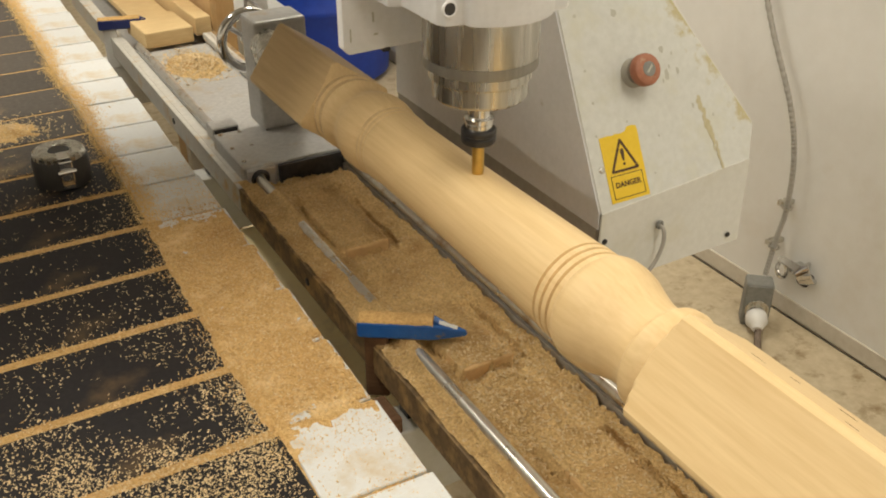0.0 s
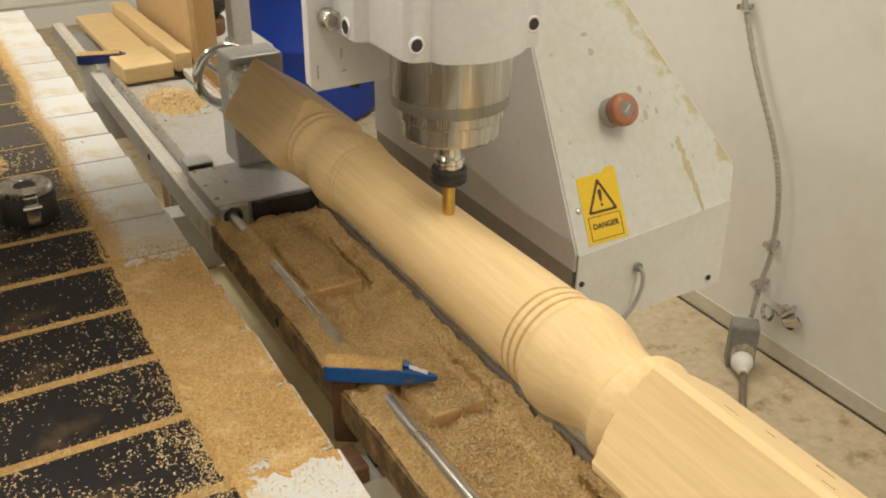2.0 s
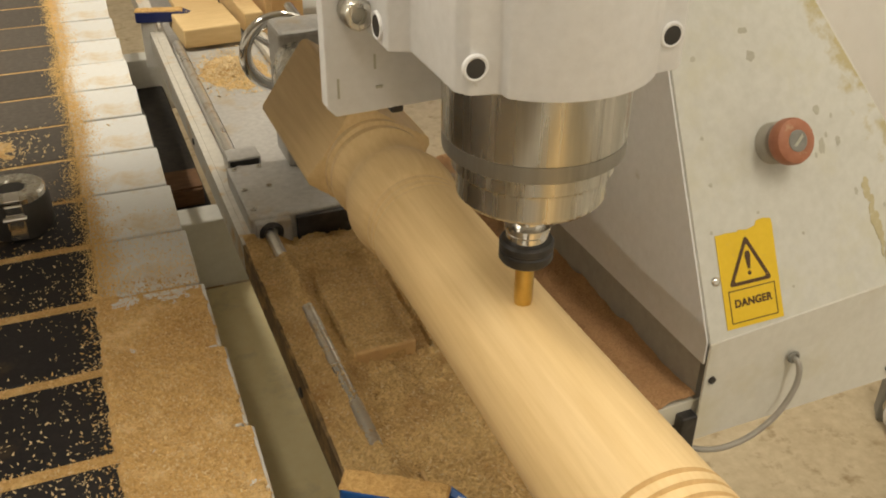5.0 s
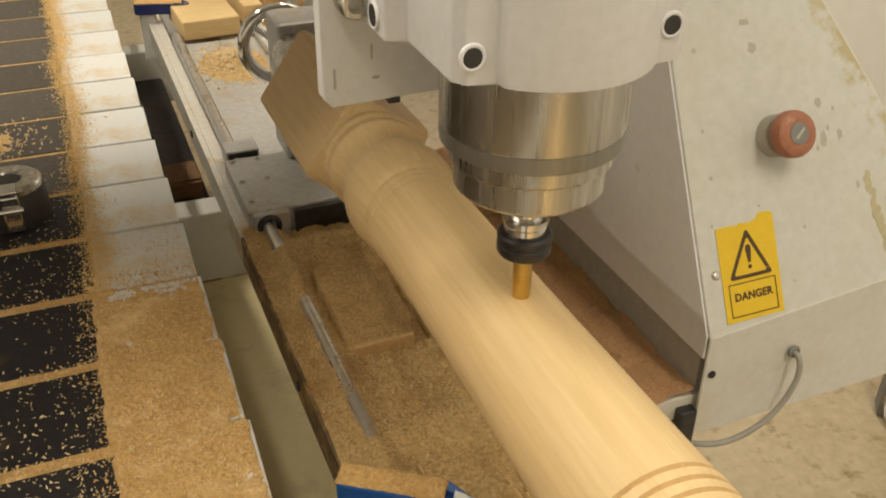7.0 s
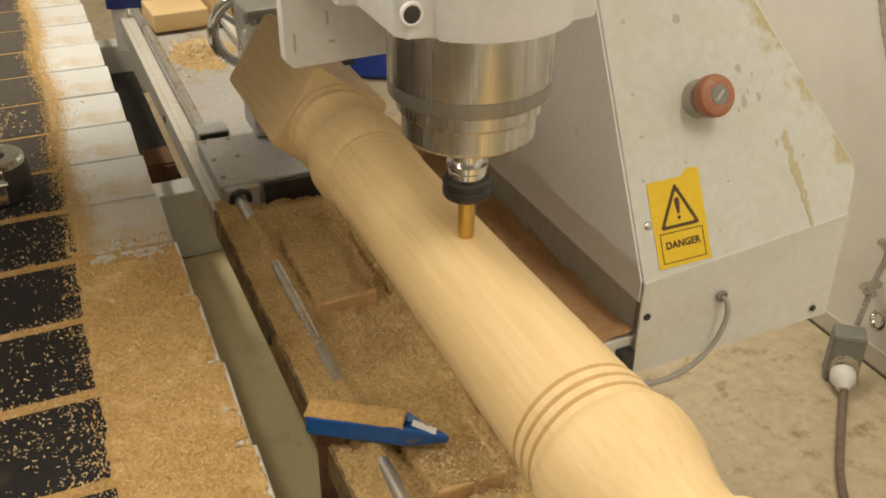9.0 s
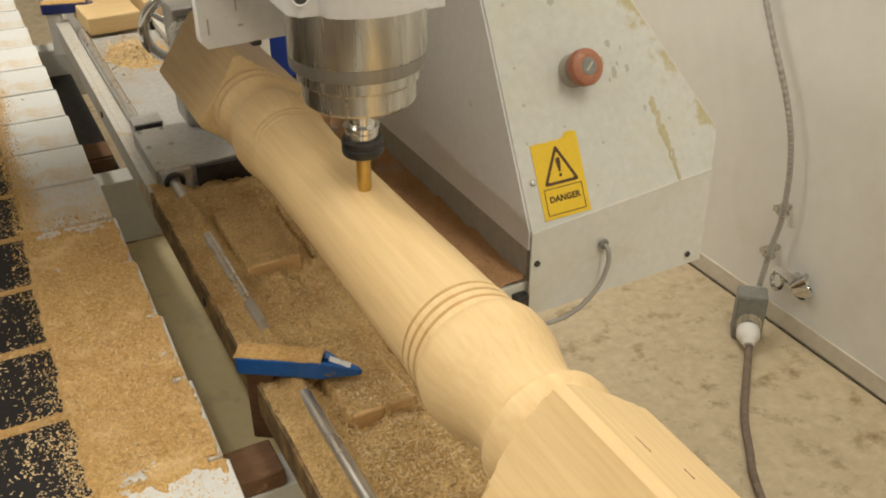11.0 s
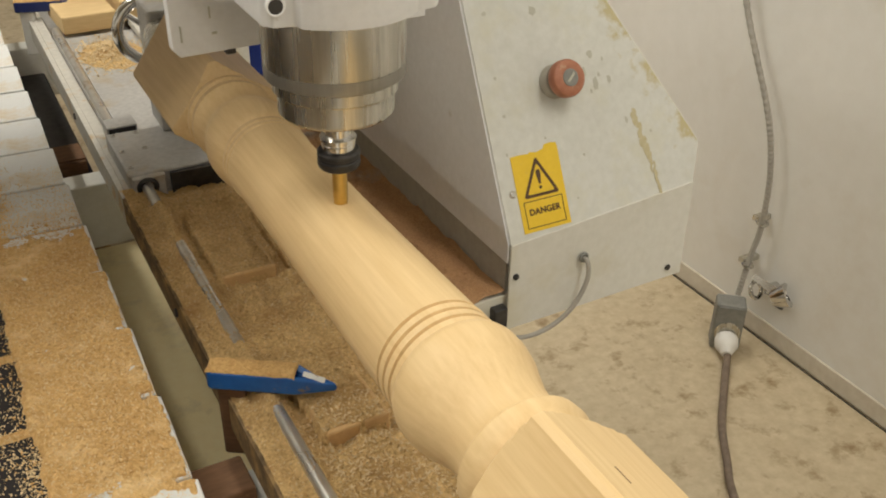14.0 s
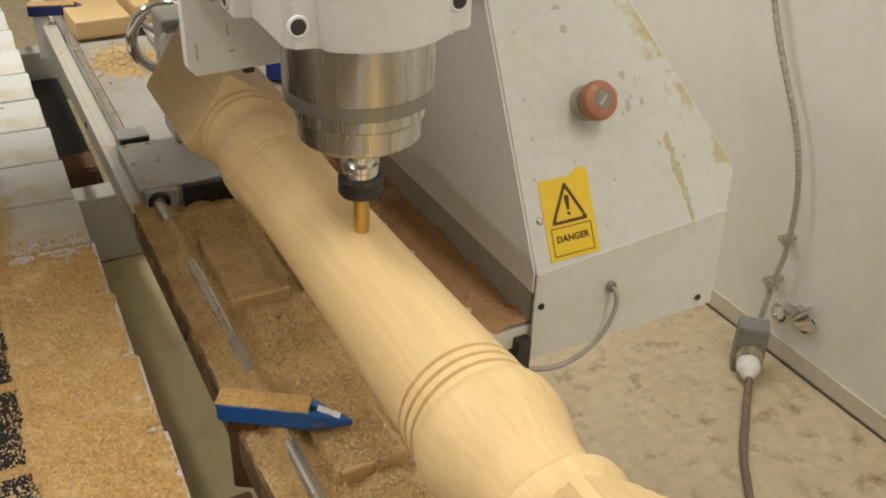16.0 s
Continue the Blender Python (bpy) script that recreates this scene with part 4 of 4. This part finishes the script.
def heap_height(x, y):
    mound = 0.6865 + 0.009 * fbm(x, y, 9, 1) + 0.004 * fbm(x, y, 40, 2) + 0.0034 * fbm(x, y, 130, 4)
    mound += 0.011 * math.exp(-((y - 0.09) / 0.035) ** 2) - 0.012 * max(0.0, min(1.0, (y - 0.12) / 0.04)) + 0.014 * math.exp(-((y + 0.27) / 0.05) ** 2 - ((x - 0.2) / 0.06) ** 2)
    for rod, cut in ((0.112, 0.016), (0.275, 0.012)):
        near = math.exp(-((x - rod) / cut) ** 2)
        level = 0.7052 + 0.0012 * fbm(0.3, y, 9, 3) + 0.0014 * fbm(x, y, 45, 7)
        if rod < 0.2:
            level += 0.01 * math.exp(-((y - 0.045) / 0.06) ** 4) + 0.009 * math.exp(-((y + 0.34) / 0.045) ** 2) - 0.004 / (1 + math.exp((y + 0.45) / 0.02))
        else:
            level -= 0.01
        mound += near * (max(level, mound) - mound)
        if rod < 0.2 and y > 0.085:
            mound += near * (0.694 - mound) * min(1.0, (y - 0.085) / 0.02)
    for x0, x1, y0, y1, top in OFFCUTS:
        rag = 0.004 * fbm(x, y, 35, 6)
        inside = min(x - x0, x1 - x - 0.003, y - y0 - 0.003, y1 - y) + rag
        if inside > -0.001:
            mound = max(mound, top + 0.0006 + 0.0007 * fbm(x, y, 80, 5))
        elif x > x1 - 0.01 and y0 < y < y1 and x < x1 + 0.022:
            mound -= 0.006 + 0.003 * fbm(x, y, 30, 2)
        elif y < y0 + 0.006 and y > y0 - 0.016 and x0 + 0.01 < x < x1 + 0.01:
            mound -= 0.004
    mound -= 0.035 * max(0.0, min(1.0, (x - 0.262 + 0.005 * fbm(x, y, 45, 9)) / 0.006))
    if x < 0.1:
        mound = mound + (0.694 + 0.006 * fbm(x, y, 22, 8) + 0.003 * fbm(x, y, 70, 3) - mound) * min(1.0, (0.1 - x) / 0.006)
    return mound


heap = tagged(part("sawdust_heap", sheet(0.0765, 0.294, -1.08, 0.172, 0.003, heap_height), SAWDUST, smooth=True), "loose tan sawdust and shavings filling the lathe tray", "sawdust", kind="stuff")
rng = np.random.default_rng(5)
xy = np.stack([rng.uniform(0.078, 0.29, 16000), rng.uniform(-1.05, 0.17, 16000)], -1)
flakes = np.array([(x, y, heap_height(x, y) + 0.0004) for x, y in xy])
tagged(chips("wood_shavings", flakes[:6000], CHIP, 0.0034, None, 3), "pale wood shavings on the sawdust in the tray", "shavings", kind="stuff")
tagged(chips("wood_crumbs", flakes[6000:], SAWDUST, 0.0036, None, 13), "tan wood crumbs on the sawdust in the tray", "shavings", kind="stuff")
xy = np.stack([rng.uniform(0.13, 0.255, 1500), -0.4 - np.abs(rng.normal(0, 0.22, 1500))], -1)
xy = xy[xy[:, 1] > -1.04]
tagged(chips("wood_shavings", np.array([(x, y, heap_height(x, y) + 0.001) for x, y in xy]), CHIP, 0.0046, None, 33), "coarse pale shavings at the near end of the tray", "shavings", kind="stuff")
block_top = np.array([(x, y, 0.7012) for x, y in np.stack([rng.uniform(0.14, 0.205, 500), rng.uniform(-0.12, 0.03, 500)], -1)] +
                     [(x, y, 0.6992) for x, y in np.stack([rng.uniform(0.145, 0.212, 500), rng.uniform(-0.445, -0.32, 500)], -1)])
tagged(chips("wood_shavings", block_top, SAWDUST, 0.0034, None, 4), "tan wood shavings on the buried offcuts", "shavings", kind="stuff")


def far_pile(x, y):
    r = math.hypot((x - 0.19) / 0.075, (y - 0.78) / 0.1)
    return 0.684 + 0.026 * max(0.0, 1 - r) ** 0.8 + 0.004 * fbm(x, y, 40, 5)


tagged(part("sawdust_pile", sheet(0.115, 0.265, 0.66, 0.93, 0.004, far_pile), SAWDUST, smooth=True), "small heap of pale shavings on the cover plate", "sawdust", kind="stuff")
pile_xy = np.stack([rng.normal(0.19, 0.035, 1500).clip(0.12, 0.26), rng.normal(0.78, 0.05, 1500).clip(0.67, 0.92)], -1)
tagged(chips("wood_shavings", np.array([(x, y, max(0.6905, far_pile(x, y)) + 0.001) for x, y in pile_xy]), CHIP, 0.006, None, 6), "pale curled shavings on the far heap", "shavings", kind="stuff")


def strip_dust(x, y):
    """Sawdust on the pale blocks: thick beside the cutter, thinning out towards both ends."""
    cover = 1 / (1 + math.exp((y + 0.02 + 0.06 * fbm(x, y, 14, 7)) / 0.035)) / (1 + math.exp(-(y + 0.5 + 0.09 * fbm(x, y, 11, 3)) / 0.02))
    h = 0.7462 + 0.0068 * cover + 0.0016 * fbm(x, y, 30, 2) * (0.2 + cover) + 0.0012 * fbm(x, y, 60, 8) * cover + 0.0018 * fbm(x, y, 110, 5)
    h += 0.004 * math.exp(-((x + 0.112) / 0.012) ** 2) * (0.2 + cover)
    k = (y / PITCH) % 1.0
    if min(k, 1 - k) * PITCH < 0.0035 and x > -0.016:
        h -= 0.006
    h -= 0.012 * max(0.0, (-0.113 + 0.006 * fbm(x, y, 28, 4) - x) / 0.01)
    return h - 0.02 * max(0.0, (x - 0.03 * (k - 0.5) * PITCH + 0.0025 + 0.004 * fbm(x, y, 40, 1)) / 0.004)


tagged(part("sawdust_layer", sheet(-0.136, -0.0005, -0.72, 0.16, 0.0028, strip_dust), FINE_DUST, smooth=True), "tan sawdust spread over the pale end blocks", "sawdust", kind="stuff")
rows, drift_rows = [], []
while len(rows) < 15000:
    x, y = rng.uniform(-0.165, -0.003), rng.uniform(-1.1, 0.2)
    mid = 1 / (1 + math.exp((y - 0.06) / 0.055)) / (1 + math.exp(-(y + 0.52) / 0.03))
    if x < -0.112:
        mid *= math.exp((x + 0.112) / 0.012)
    near = 0.12 * (y < -0.45) * max(0.0, 0.5 + fbm(x, y, 12, 4))
    groove = (y / PITCH) % 1.0
    line = 0.7 * (y < -0.45) * (min(groove, 1 - groove) < 0.06)
    if rng.random() < max(mid, near * (x > -0.11), line, 0.004):
        top = strip_dust(x, y) if -0.72 < y < 0.16 and x > -0.136 else 0
        rows.append((x, y, max(0.7503, top) + 0.0003))
while len(drift_rows) < 20000:
    y = rng.uniform(0.0, 1.5)
    x = -0.104 + 0.01 * fbm(0.2, y, 5, 2) + rng.normal(0, 0.0085) + abs(rng.normal(0, 0.012)) * (rng.random() < 0.25)
    drift_rows.append((x, y, 0.7505 + 0.003 * rng.random()))
bare = np.array([p for p in rows if p[1] < -0.5 or p[1] > 0.03])
rows = np.array([p for p in rows if -0.5 <= p[1] <= 0.03])
tagged(chips("wood_crumbs", bare, DRIFT, 0.0023, None, 48), "fine tan dust on the bare end blocks", "shavings", kind="stuff")
tagged(chips("wood_crumbs", rows[::2], FINE_DUST, 0.0034, None, 8), "fine tan crumbs on the pale end blocks", "shavings", kind="stuff")
tagged(chips("wood_shavings", rows[1::2], CHIP, 0.0024, None, 18), "fine pale shavings on the end blocks", "shavings", kind="stuff")
tagged(chips("wood_crumbs", np.array(drift_rows), DRIFT, 0.0027, None, 28), "drift of tan crumbs beside the black boards", "shavings", kind="stuff")

# loose dust spilling out of the slots between the boards
rows = []
while len(rows) < 9000:
    x, k = -0.108 - abs(rng.normal(0, 0.26)), int(rng.integers(-12, 3))
    y = k * PITCH + rng.normal(0, 0.0075) * (1.0 + 0.7 * fbm(x, k, 9, 3))
    rows.append((x, y, 0.7492 + 0.0015 * rng.random()))
tagged(chips("wood_crumbs", np.array(rows), FINE_DUST, 0.0034, None, 41), "tan crumbs spilling from the slots between boards", "shavings", kind="stuff")

# flakes strewn over the black boards, thicker towards the near end
rows = []
while len(rows) < 26000:
    x, y = rng.uniform(-0.75, -0.115), rng.uniform(-1.1, 0.32)
    lump = 0.5 + 0.8 * fbm(x, y, 7, 11) + 0.35 * fbm(x, y, 25, 2)
    want = 0.05 + 0.95 / (1 + math.exp((y + 0.38) / 0.04))
    want *= 0.12 + 0.88 * math.exp(-(x + 0.14) ** 2 / 0.035)
    if rng.random() < want * max(0.02, lump):
        rows.append((x, y, 0.7504))
tagged(chips("wood_shavings", np.array(rows), CHIP, 0.0032, None, 9), "pale shavings strewn over the black boards", "shavings", kind="stuff")

def pod_heap(x, y):
    return 0.747 + 0.014 * math.exp(-((x + 0.26) / 0.06) ** 2 - ((y - 0.44) / 0.035) ** 2) + 0.003 * fbm(x, y, 50, 6)


tagged(part("sawdust_pile", sheet(-0.42, -0.14, 0.37, 0.51, 0.004, pod_heap), SAWDUST, smooth=True), "small drift of tan sawdust behind the clamping pod", "sawdust", kind="stuff")
drift = np.stack([rng.normal(-0.27, 0.06, 900), rng.normal(0.44, 0.035, 900)], -1)
tagged(chips("wood_shavings", np.array([(x, y, max(0.7505, pod_heap(x, y) if -0.42 < x < -0.14 and 0.37 < y < 0.51 else 0) + 0.0005) for x, y in drift]), CHIP, 0.005, None, 21), "pale shavings on the small drift", "shavings", kind="stuff")

# ---- boards and blocks of the table, one by one ----
def piece_mesh(name, w, l, h, bevel, mat):
    bm = box(-w / 2, w / 2, -l / 2, l / 2, -h, 0.0, bevel, 1)
    mesh = bpy.data.meshes.new(name)
    bm.to_mesh(mesh)
    bm.free()
    mesh.materials.append(mat)
    return mesh


black = piece_mesh("board", 0.68, PITCH - 0.014, 0.0149, 0.0015, PHENOLIC)
dusty = piece_mesh("board", 0.68, PITCH - 0.007, 0.0149, 0.0015, DUSTY_BOARD)
pale = piece_mesh("end_block", 0.106, PITCH - 0.005, 0.0149, 0.0012, ALUMINIUM)
fill = piece_mesh("slot_dust", 0.68, 0.017, 0.0115, 0.002, FINE_DUST)
for k in range(-14, 12):
    y = (k + 0.5) * PITCH
    for j, x in enumerate((-0.449, -1.131)):
        ob = new("board", black if k < 2 else dusty)
        ob.parent = table
        ob.matrix_world = pose(x, y, 0.75 + 0.0006 * math.sin(3.1 * k + j), 0, 0, 0.12 * math.sin(2.3 * k + j))
        if k < 11:
            ob = new("slot_dust", fill)
            ob.parent = table
            ob["kind"] = "stuff"
            ob.matrix_world = pose(x, k * PITCH, 0.7485)
    ob = new("end_block", pale)
    ob.parent = table
    ob.matrix_world = pose(-0.053, y, 0.75 + 0.0005 * math.sin(1.7 * k), 0, 0, -1.7 + 0.35 * math.sin(2.9 * k))
